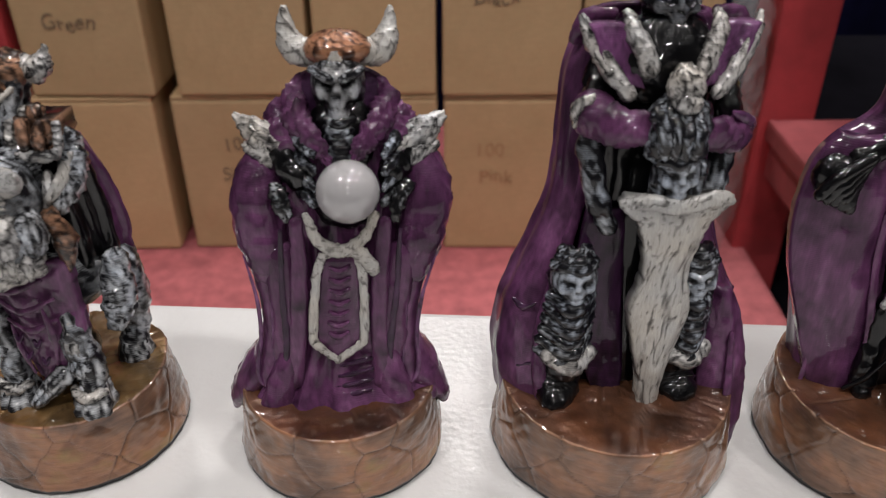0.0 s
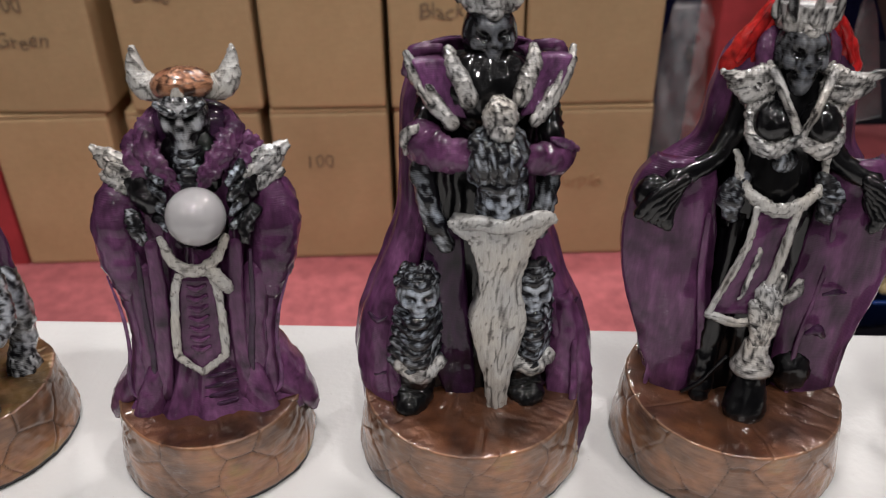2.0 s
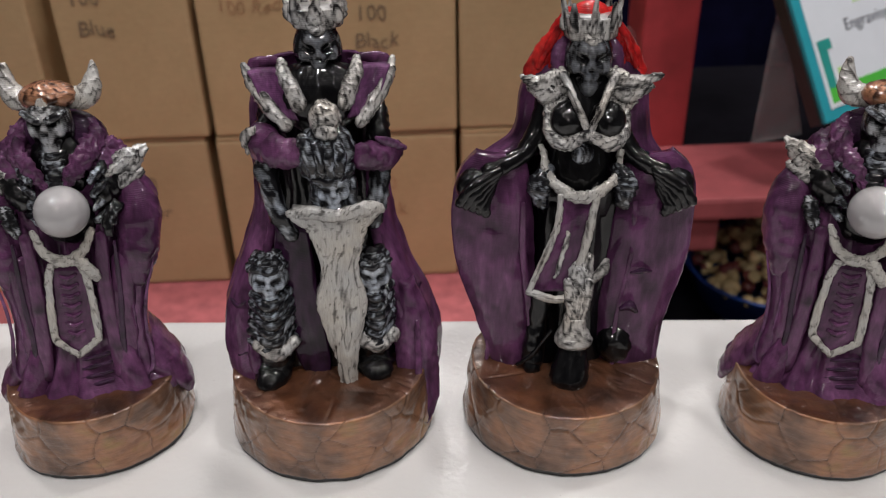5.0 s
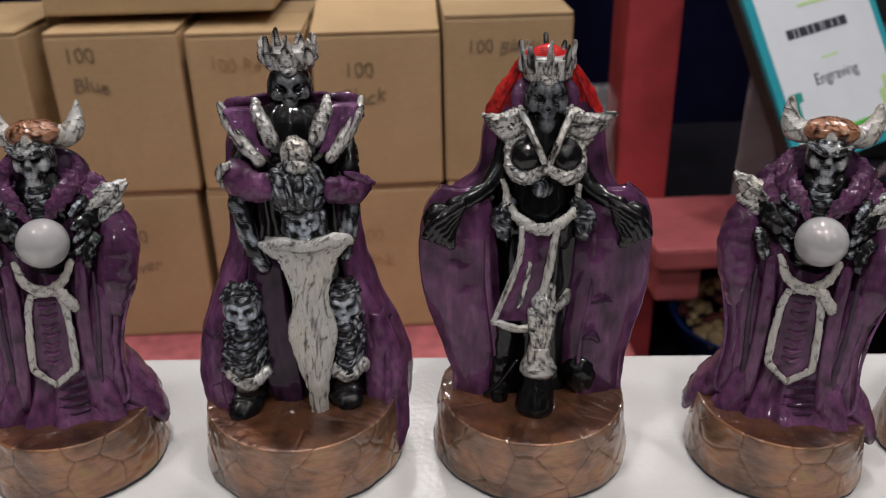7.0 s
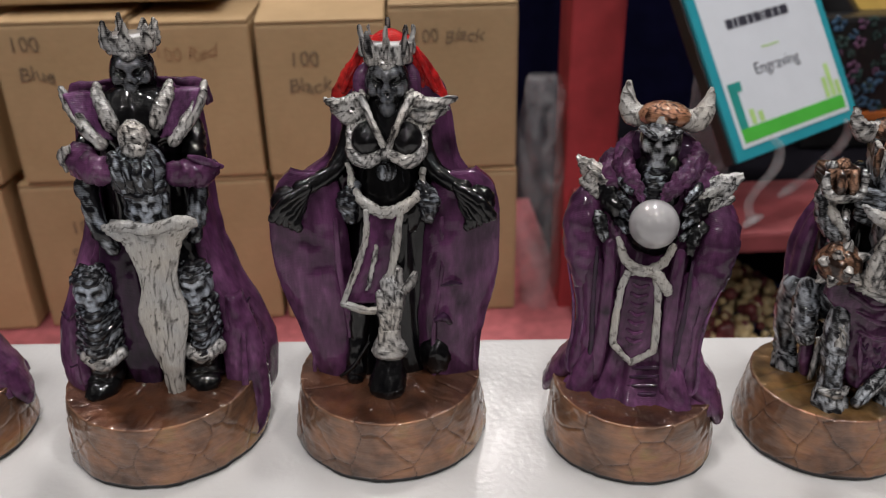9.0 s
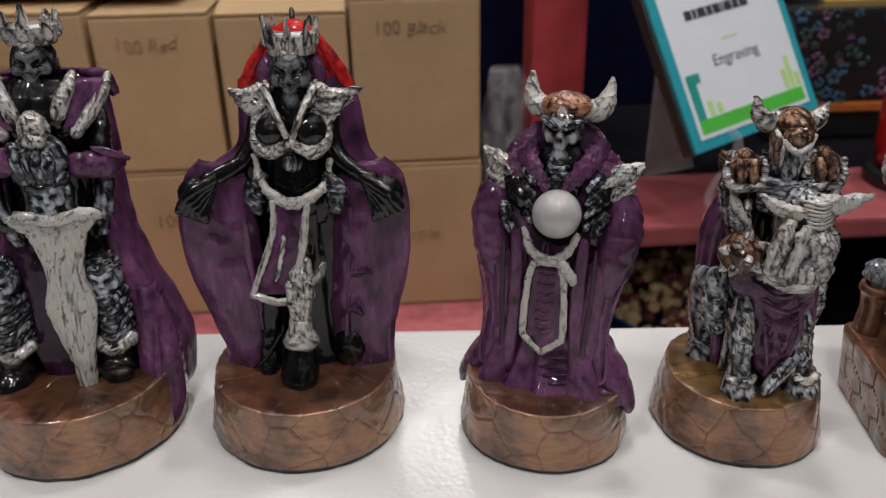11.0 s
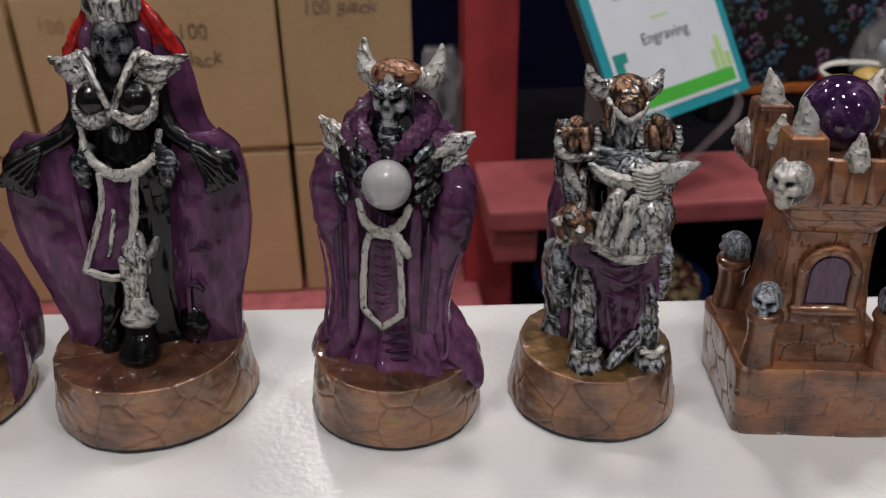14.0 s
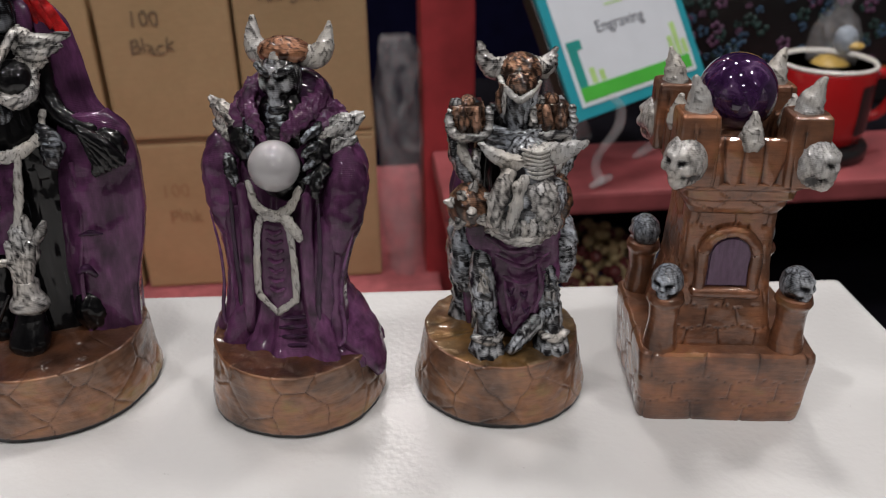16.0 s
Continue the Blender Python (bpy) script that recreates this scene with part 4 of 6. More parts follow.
def king():
    root = empty("chess_king", Matrix())
    S = Sculpt([PURPLE, PURPLE_SHADED, LILAC, SILVER, SILVER_PALE, STEEL, BONE_DARK, BLACK, STEEL_BLACK])
    # cloak, open in front
    o = 0.80
    rows = [(11, 6.3, -2, 36, 29), (16, 6.4, -3, 37.4, 28.5), (28, 6.4, -3, 38.6, 27.5), (38, 5.8, -4, 38.6, 26.5), (50, 4.8, -5, 35.6, 23.5), (60, 4.4, -6, 31.2, 20.5), (73, 5, -7, 26, 16.5), (84, 5.7, -8, 23.4, 15), (100, 6, -9, 22.4, 13.5), (116, 6.2, -10, 21.6, 12.5), (124, 7, -11, 19.5, 11.5), (129, 7, -11, 16, 9)]
    S.loft(rows, PURPLE, 9, 0.7, 190, 6, o, 2 * math.pi - o, 2.4, 0.4, 0.35, fold_top=0.5)
    # rolled front edges of the cloak, with a few pinched folds coloured dark for shade
    for s in (-1, 1):
        S.tube([(u + s * (ru - 1) * math.sin(o), w + (rw - 1) * math.cos(o), z) for z, u, w, ru, rw in rows[1:9]], [1.8, 2.2, 2.4, 2.2, 2.0, 1.8, 1.6, 1.4], PURPLE, 16, 1.0, 6, 0.4, 0.5)
        for zz, da in ((54, 0.22), (36, 0.2)):
            z, u, w, ru, rw = rows[4] if zz > 40 else rows[3]
            S.tube([(u + s * (ru - 0.1) * math.sin(o + da + q), w + (rw - 0.1) * math.cos(o + da + q), zz + e) for q, e in ((-0.14, 2.0), (0.0, -0.6), (0.16, 0.6))], [0.4, 1.0, 0.4], PURPLE_SHADED, 10, 0.8, 5, 0.2)
    S.plate([(58, 29, 35), (48, 27.5, 39), (38, 27, 41.2), (26, 27, 42.4), (14, 27.5, 42), (7, 30, 40.5), (4, 33, 38.5)], 13, 24, 6, PURPLE, rough=0.7, freq=0.35, rows=48, cols=30, bulge=4)
    S.tube([(35, 15.5, 46), (34.5, 20, 30), (34, 23.5, 14)], [0.8, 1.3, 1.0], PURPLE, 12, 0.6, 7, 0.4, 0.6)
    # dark lining and body
    S.loft([(20, 4, -6, 30, 16), (40, 5, -6, 29, 15), (60, 6, -6, 23, 13), (85, 7, -6, 17, 12), (100, 7, -5, 15, 12), (118, 7.5, -5, 16, 11), (127, 7.5, -5, 11, 8)], BLACK, 7, 0.8, 90, 5, rough=0.5, freq=0.6)
    S.plate([(84, -10, 0), (60, -12, 2), (36, -8, 4), (22, -4, 4)], 10, 14, 3, PURPLE_SHADED, rough=0.4, bulge=0.5)
    # sword: broad shaped blade standing on the plinth
    S.plate([(94, -3, 22), (91.5, -4.6, 24), (89, -2.2, 22), (86, 0.4, 19.6), (82, 1.4, 18.4), (77, 2.6, 17.2), (71, 3.8, 16), (66, 3.2, 16.4), (60, 1.4, 18), (54, 1.8, 17.4), (46, 4, 15.4), (38, 5.8, 14), (30, 6.6, 13.2), (23, 7, 13)], 25, 23, 5.5, SILVER_PALE, rough=0.32, freq=0.6, rows=70, cols=24, bulge=1.8)
    S.tube([(-4, 22, 92.5), (2, 24, 93.5), (10, 24.6, 92), (18, 24, 93.5), (24, 22, 92.5)], [1.6, 2.2, 1.8, 2.2, 1.6], SILVER_PALE, 12, 0.8, 6, 0.5, 1.4)
    S.skull((9.5, 19, 99), (6, 5.5, 7), STEEL)
    S.tube([(4.5, 20, 95), (4, 20, 101)], [2, 1.2], STEEL, 10, 1, 4, 0.5, 1.5)
    S.tube([(14.5, 20, 95), (15.5, 20, 101)], [2, 1.2], STEEL, 10, 1, 4, 0.5, 1.5)
    # clasped gauntlets on the hilt
    S.ball((8.5, 17.5, 110), (8.0, 6.0, 7.2), STEEL, rough=1.1, freq=0.9)
    S.ball((5.0, 20.5, 107.5), (5.0, 4.2, 5.2), STEEL, rough=0.9, freq=1.1)
    for k in range(4):
        S.tube([(1.6 + k * 3.4, 21, 114.5 - 0.6 * k), (3.0 + k * 3.0, 24.6, 110.5 - 0.6 * k), (4.2 + k * 2.4, 23.6, 104.6)], [1.5, 1.9, 1.2], STEEL, 12, 1, 6, 0.5, 1.3)
    S.tube([(1.5, 19.5, 104.5), (8.5, 23.6, 102.4), (15.5, 19.5, 104.5)], [1.4, 1.8, 1.4], STEEL, 12, 0.9, 6, 0.5, 1.3)
    S.ball((8.6, 19.5, 119.4), (4.6, 4.2, 4.2), SILVER, rough=0.7, freq=1.2)
    S.ball((8.6, 21.8, 116.4), (3.6, 3.0, 2.4), SILVER, rough=0.6, freq=1.3)
    # sleeves
    S.tube([(-6, -3, 121), (-8.5, 1, 116), (-10, 8, 111)], [3.2, 3.4, 3.6], BLACK, 16, 1, 6, 0.9, 1.0)
    S.tube([(-12, 8, 110.5), (-7, 14, 109), (0, 18.5, 109)], [5.4, 4.8, 3.8], PURPLE, 20, 0.9, 8, 0.9, 0.7)
    S.tube([(-15.5, 10, 108), (-16, 12, 113), (-12.5, 14, 116)], [0.8, 1.2, 0.7], SILVER, 10, 0.8, 5, 0.4)
    S.tube([(22, -4, 121), (24.4, 0, 116), (25.6, 7, 109)], [3.2, 3.6, 3.6], BLACK, 16, 1, 6, 0.9, 1.0)
    S.tube([(32, 5, 105.5), (26, 11, 105), (18, 16, 107)], [1.6, 4.6, 3.6], PURPLE, 20, 0.9, 8, 0.9, 0.7)
    S.tube([(33.5, 6, 105.5), (30, 11, 108), (24, 14, 111)], [0.8, 1.3, 0.8], LILAC, 10, 0.8, 5, 0.4)
    # belt armour beside the hilt
    S.tube([(-11, 9, 104), (-9, 12, 92), (-5, 13, 80)], [3, 3.2, 2.2], STEEL, 12, 0.7, 6, 0.7, 1.0)
    S.tube([(26, 7, 104), (24, 10, 94), (22, 12, 82)], [3, 3.2, 2.2], STEEL, 12, 0.7, 6, 0.7, 1.0)
    # chest
    S.ball((7.5, 4, 121), (13, 9, 10), BLACK, rough=0.7)
    # skull knee armour, ribbed shins, boots
    for s, u, z1 in ((-1, -13.5, 73), (1, 20.5, 72)):
        S.skull((u, 15, z1 - 7), (6.4, 6.5, 7.0), STEEL)
        for k in range(3):
            S.tube([(u - 5.6 + k, 15 - k, z1 - 3 + k * 1.8), (u, 20.2 - k * 1.4, z1 - 2.6 + k * 1.8), (u + 5.6 - k, 15 - k, z1 - 3 + k * 1.8)], [1.2, 1.5, 1.2], STEEL, 10, 1, 6, 0.7, 1.4)
        for k in range(6):
            S.tube([(u - 6 + 0.5 * k * s, 13, 60 - k * 3.3), (u + 0.4 * s, 20.5, 58.6 - k * 3.3), (u + 6, 13, 60 - k * 3.3)], [1.3, 1.7, 1.3], STEEL, 10, 1, 6, 0.4, 1.4)
        S.tube([(u, 9, 64), (u, 12, 54), (u - 1, 13, 42), (u - 1.5, 12, 32)], [5.5, 5.5, 5.4, 5.8], BLACK, 16, 1, 6, 0.6, 1.0)
        S.tube([(u - 6, 16, 43), (u, 20, 41), (u + 6, 16, 43)], [2.2, 2.8, 2.2], SILVER, 12, 1, 5, 0.7, 1.4)
        S.tube([(u - 1, 10, 34), (u - 2.5 + 1.5 * (s > 0), 15, 28), (u - 4 + 4 * (s > 0), 20, 26)], [6.2, 6.6, 4.6], BLACK, 16, 0.9, 6, 0.6, 0.9)
    # raised collar plates: purple with thick silver rims
    for s in (-1, 1):
        x = lambda a: 8.3 + s * a
        S.plate([(129.5, *sorted((x(21.5), x(13)))), (123, *sorted((x(18), x(10)))), (117, *sorted((x(13.5), x(7.5))))], 6, 11, 4, LILAC, rough=0.5, bulge=-1.5)
        S.tube([(x(22.6), 3, 130.5), (x(20.5), 6, 126), (x(15.5), 10, 120), (x(11.2), 12, 115.5)], [0.8, 1.7, 1.9, 1.7], SILVER, 14, 0.9, 7, 0.35, 1.2)
        S.tube([(x(11.6), 3, 131.8), (x(10.8), 8, 128.5), (x(8.6), 11, 125), (x(6.8), 12.5, 121.5)], [0.8, 1.9, 2.4, 2.2], SILVER, 14, 0.9, 7, 0.35, 1.2)
        S.tube([(x(22), -6, 124), (x(20), -4, 129), (x(13), -3, 130)], [2, 1.8, 1.2], PURPLE, 12, 1, 5, 0.4)
    # head and crown
    S.tube([(8, -3, 118), (8, -1, 129)], [5.4, 4.4], BLACK, 16, 1, 5, 0.4)
    for k in range(4):
        S.tube([(4.6, 5.6 - 0.3 * k, 125.6 - k * 2.4), (8.2, 8.2 - 0.2 * k, 125 - k * 2.4), (11.8, 5.6 - 0.3 * k, 125.6 - k * 2.4)], [0.7, 0.9, 0.7], STEEL_BLACK, 8, 1, 5, 0.2)
    S.skull((8.2, 0, 134.4), (7.5, 8.6, 10.8), BONE_DARK, tip=0.1)
    crown(S, (8.4, -1.0, 142.8), 7.3, 11.4, 3, 7, 1.3)
    settle = lambda u, w, z: (u - 4, 0.85 * (w + 37) - 37 - 0.07 * (z - 23), np.interp(z, [0, 23, 41, 73, 92, 100, 111, 120, 131, 134.6, 155], [0, 22, 36, 70, 86.5, 95, 107.5, 117, 130, 132.4, 151]))
    S.done("figurine", root, "crowned skull statuette with cloak and broad silver sword", settle)
    round_base(36.9, 34.0, 23.5, root, 21)
    return root


def queen():
    root = empty("chess_queen", Matrix())
    S = Sculpt([PURPLE, PURPLE_SHADED, SILVER, SILVER_PALE, STEEL, BONE_DARK, BLACK, RED_HAIR])
    # cloak spread behind and held out to both sides
    S.loft([(14, 4, -6, 29, 22), (24, 4, -6, 29, 20), (40, 3, -6, 31, 17), (60, 2, -6, 34, 14), (80, 2, -6, 35, 12), (94, 2, -7, 31, 10), (103, 5, -8, 23, 10), (116, 5, -8, 21, 10), (127, 5, -9, 18, 9), (134, 5, -9, 12, 7)], PURPLE, 9, 0.5, 150, 5, 0.6, 2 * math.pi - 0.6, 2.0, 0.35, 0.35, fold_top=0.3)
    S.plate([(100, -30, -15), (95, -34.5, -13.5), (86, -37.5, -12), (74, -38.2, -10.5), (60, -36, -9.5), (44, -31, -8.5), (30, -26, -8), (15, -21.5, -7)], 9.5, 15, 4.5, PURPLE, rough=0.5, freq=0.3, rows=60, cols=40, bulge=4.5)
    S.plate([(100, 21, 34), (95, 18.5, 40), (86, 17, 42.5), (74, 15.5, 42.5), (60, 14.5, 41.5), (44, 13.5, 37.8), (30, 14, 36), (20, 16, 35.4), (12, 20, 36), (6, 27, 37.5)], 9.5, 15.5, 4.5, PURPLE, rough=0.5, freq=0.3, rows=60, cols=40, bulge=4.5)
    # a few long soft folds
    for u0, u1, w, q in ((-35, -25.5, 7, 1.2), (-25, -19, 9.5, 0.9), (-14.5, -11, 11, 1.3), (38, 34, 7, 1.3), (22, 19, 10.5, 0.8)):
        S.tube([(u0, w - 1, 84), (u0 + 0.4, w, 66), (u1, w + 2.2, 42), (u1, w + 3.4, 22)], [0.8, q, q, 0.7], PURPLE, 12, 0.6, 7, 0.3, 0.5)
    # dark strips stand in for the shade inside pits of the cloak
    S.tube([(22, 15.2, 60.5), (25.4, 15, 61.2), (29, 13.6, 60.4)], [0.5, 1.1, 0.5], PURPLE_SHADED, 8, 1, 4, 0.2)
    S.tube([(19.6, 16, 47), (22.4, 16.4, 48.6), (25, 15.4, 45.6)], [0.9, 1.9, 0.8], PURPLE_SHADED, 8, 1, 4, 0.2)
    # dark inside and legs
    S.loft([(78, 4, -1, 14, 11), (84, 4, -1, 14, 12), (94, 4, 0, 12.5, 11), (102, 4, 0, 10.5, 9.5), (110, 4, 0, 12.5, 9.5), (120, 4.5, -2, 13, 8.5), (127, 4.5, -3, 7, 6)], BLACK, 5, 0.5, 80, 5, rough=0.4, freq=0.6)
    S.loft([(21, 3, 0, 20, 14), (36, 3, -1, 17, 12.5), (56, 3, -1, 16, 12), (72, 3.5, -1, 15, 12), (84, 4, -1, 14, 11.5)], BLACK, 7, 1.3, 100, 5, rough=0.5, freq=0.4, fold_top=0.6)
    S.tube([(-7, 11, 52), (-8.5, 13, 38), (-9.5, 15.5, 27), (-10, 18, 23.5)], [3.6, 3.2, 3.6, 2.6], BLACK, 14, 1, 6, 0.6, 1.0)
    # bust and straps
    for s in (-1, 1):
        c = (4 + s * 6.2, 11, 112)
        S.ball(c, (5.6, 6, 6), BLACK, rough=0.35, freq=1.0)
        S.tube([(c[0] + s * 6, 8, 115), (c[0] + s * 5.4, 13, 109), (c[0] + s * 1, 16.6, 106.3), (4, 16.5, 109.5)], [1.0, 1.6, 2.2, 1.2], SILVER, 14, 0.9, 7, 0.45, 1.3)
        S.tube([(4, 16.5, 109), (4 + s * 3.4, 15, 117), (4 + s * 8, 9, 126)], [0.9, 0.9, 1.0], SILVER, 12, 0.8, 7, 0.25, 1.3)
        S.tube([(c[0] + s * 6, 8, 115), (4 + s * 11.5, 6, 122)], [0.9, 0.9], SILVER, 10, 0.8, 5, 0.25)
        # leaf-shaped shoulder guards, three ragged blades each
        tip = 23.0 if s > 0 else 20.5
        S.ball((4 + s * 10.5, 4.5, 119.8), (4.6, 3.8, 5.2), SILVER, rough=0.8, freq=1.1)
        S.tube([(4 + s * 6.5, 4.5, 125.2), (4 + s * 9.5, 6, 124.6), (4 + s * 14, 6.5, 122.6), (4 + s * tip, 4.2, 124.4)], [1.0, 2.4, 2.8, 0.6], SILVER, 16, 0.7, 8, 0.4, 1.2)
        S.tube([(4 + s * 7.5, 7, 121.6), (4 + s * 12.5, 7.6, 119.2), (4 + s * (tip - 2.5), 5, 121.4)], [1.6, 2.6, 0.7], SILVER, 14, 0.7, 8, 0.4, 1.2)
        S.tube([(4 + s * 7.5, 7.4, 117.6), (4 + s * 11, 7.6, 115.4), (4 + s * (tip - 7.5), 6, 117)], [1.5, 2.2, 0.7], SILVER, 14, 0.7, 7, 0.4, 1.2)
        S.tube([(4 + s * 7.2, 4, 124.6), (4 + s * 8.4, 4.6, 127.2)], [1.4, 0.5], SILVER, 10, 0.8, 5, 0.2)
        # bare arms and hands gripping the cloak
        S.tube([(4 + s * 11, 0, 117), (3 + s * 13, 2, 107), (2.5 + s * 18, 6, 99.5), (2 + s * 28, 9, 94.5)], [3.8, 3.4, 2.8, 3.2], BLACK, 16, 1, 7, 0.25, 1.2)
        S.ball((2 + s * 32, 8.5, 89.5), (6.6, 5, 6), BLACK, rough=0.4, freq=1.2)
        for k in range(5):
            S.tube([(2 + s * (25 + k * 0.6), 11.5, 96 - k * 1.5), (2 + s * (33 - k * 0.8), 14.2, 91.5 - k * 1.7), (2 + s * (37.6 - k * 2.2), 14, 85.6 - k * 0.9)], [1.5, 1.9, 1.5], BLACK, 12, 1, 7, 0.2, 1.5)
        S.tube([(4 + s * 11, 10, 96), (4 + s * 14, 12, 91), (4 + s * 13, 13, 85)], [2.4, 3.6, 2.0], STEEL, 12, 0.9, 5, 0.8, 1.4)
    S.ball((3.5, 10.2, 101), (3.2, 2.0, 3.2), STEEL, rough=0.3)
    # belt, apron with rim
    S.tube([(-9.5, 8, 103), (-7.5, 12, 95), (-2, 15.5, 90), (3, 16.6, 88.6), (9, 15.5, 90), (14.5, 12, 94), (16, 8, 101)], [0.9, 1.5, 1.9, 2.1, 1.9, 1.5, 0.9], SILVER_PALE, 14, 0.8, 7, 0.5, 1.3)
    S.plate([(88, -3, 8), (80, -3.6, 6.2), (70, -6.5, 4.4), (60, -10.5, 2.6), (56, -12, 1.6)], 16.5, 20, 2.6, PURPLE, rough=0.3, bulge=0.5)
    S.tube([(-3.4, 16.6, 89), (-4, 17.4, 79), (-7.4, 18.6, 69), (-12.6, 20, 56)], [1.0, 1.1, 1.1, 1.1], SILVER_PALE, 10, 0.8, 6, 0.25)
    S.tube([(8, 16.6, 89), (6.8, 17.4, 79), (4.8, 18.6, 69), (1.8, 20.2, 54)], [1.2, 1.4, 1.5, 1.4], SILVER_PALE, 10, 0.8, 6, 0.25)
    S.tube([(-12.6, 20, 56), (-5, 20.8, 53.6), (1.8, 20.2, 53.6)], [1.2, 1.4, 1.3], SILVER_PALE, 10, 0.8, 5, 0.25)
    S.tube([(-0.4, 17.8, 77), (-1.6, 18.8, 70), (-4, 19.6, 61)], [0.4, 0.6, 0.4], SILVER, 8, 0.8, 5, 0.4, 1.6)
    # hand resting on the pommel
    S.ball((4.5, 18, 59), (4.4, 4, 8), SILVER, rough=0.8, freq=1.0)
    for k in range(4):
        S.tube([(0.5 + k * 2.2, 20, 60), (1.5 + k * 1.6, 22.6, 53), (1.5 + k * 1.0, 22.4, 45.5)], [1.5, 1.6, 1.1], SILVER, 10, 1, 6, 0.35, 1.5)
    S.tube([(8.5, 19, 60), (11.5, 20, 64), (12.5, 19, 67)], [1.5, 1.4, 0.9], SILVER, 10, 1, 5, 0.4)
    S.tube([(6.5, 19, 63), (7.2, 19.5, 68.5)], [1.8, 1.2], SILVER, 10, 1, 5, 0.4)
    S.loft([(36.2, 3.2, 21.5, 5.0, 4.8), (38, 3.2, 21.5, 6.4, 6.2), (40.2, 3.2, 21.5, 5.6, 5.4), (43, 3.2, 21.3, 4.0, 4), (47, 3.4, 21, 3.6, 3.6)], SILVER, 0, 0, 30, 5, rough=0.4)
    S.loft([(21.6, 2.2, 26.5, 3.0, 3.0), (22.6, 2.2, 26.5, 5.2, 5.0), (25, 2.2, 26.2, 6.4, 6.0), (28, 2.4, 25, 6.4, 6), (31.5, 2.8, 23.6, 5.4, 5.2), (34.5, 3.0, 22.4, 4.6, 4.5), (36.5, 3.2, 21.6, 4.4, 4.3)], BLACK, 0, 0, 40, 6, rough=0.35, freq=1.2)
    S.ball((20, 9, 30), (6.5, 7, 8), BLACK, rough=0.6)
    S.tube([(-4, 19, 40), (-10, 18, 30), (-15, 17, 25)], [0.5, 0.6, 0.5], BLACK, 8, 1, 6, 0.1)
    # head, hair, crown
    S.tube([(4.3, -2, 120), (4.3, -1, 127)], [5.4, 5], BLACK, 14, 1, 4, 0.4)
    S.tube([(-4, 2, 122), (-4.5, 0, 129), (-3, -3, 134)], [2, 2.8, 2], PURPLE, 12, 1, 5, 0.4)
    S.tube([(12.6, 2, 122), (13, 0, 129), (11.5, -3, 134)], [2, 2.8, 2], PURPLE, 12, 1, 5, 0.4)
    S.ball((4.8, -6.5, 136), (8.2, 7, 9.5), RED_HAIR, rough=0.4, freq=0.6)
    for s in (-1, 1):
        S.tube([(4.8 + s * 5.5, -6, 141.5), (4.8 + s * 8.6, -6, 135), (4.8 + s * 12.4, -6, 128.5), (4.8 + s * 17, -6, 122.5)], [2.6, 3.8, 4.8, 3.2], RED_HAIR, 18, 0.8, 8, 0.5, 0.6)
        for q in (5.5, 9, 13):
            S.tube([(4.8 + s * (4 + q * 0.25), -3.2, 141), (4.8 + s * (q * 0.6 + 3.6), -2.4, 134), (4.8 + s * (q + 2.6), -2.6, 125.5)], [0.6, 1.3, 0.9], RED_HAIR, 12, 0.8, 7, 0.35, 0.8)
    S.skull((4.4, 1.5, 128.6), (7.6, 8.4, 10.4), BONE_DARK, tip=0.1)
    crown(S, (4.6, -0.5, 135.8), 7.5, 12.2, 8, 8, 0.8)
    settle = lambda u, w, z: (u - 2.6, 0.81 * (w + 37) - 37 - 0.055 * (z - 23), z)
    S.done("figurine", root, "crowned red-haired skull statuette holding a wide purple cloak", settle)
    round_base(36.5, 33.6, 23.5, root, 33)
    return root


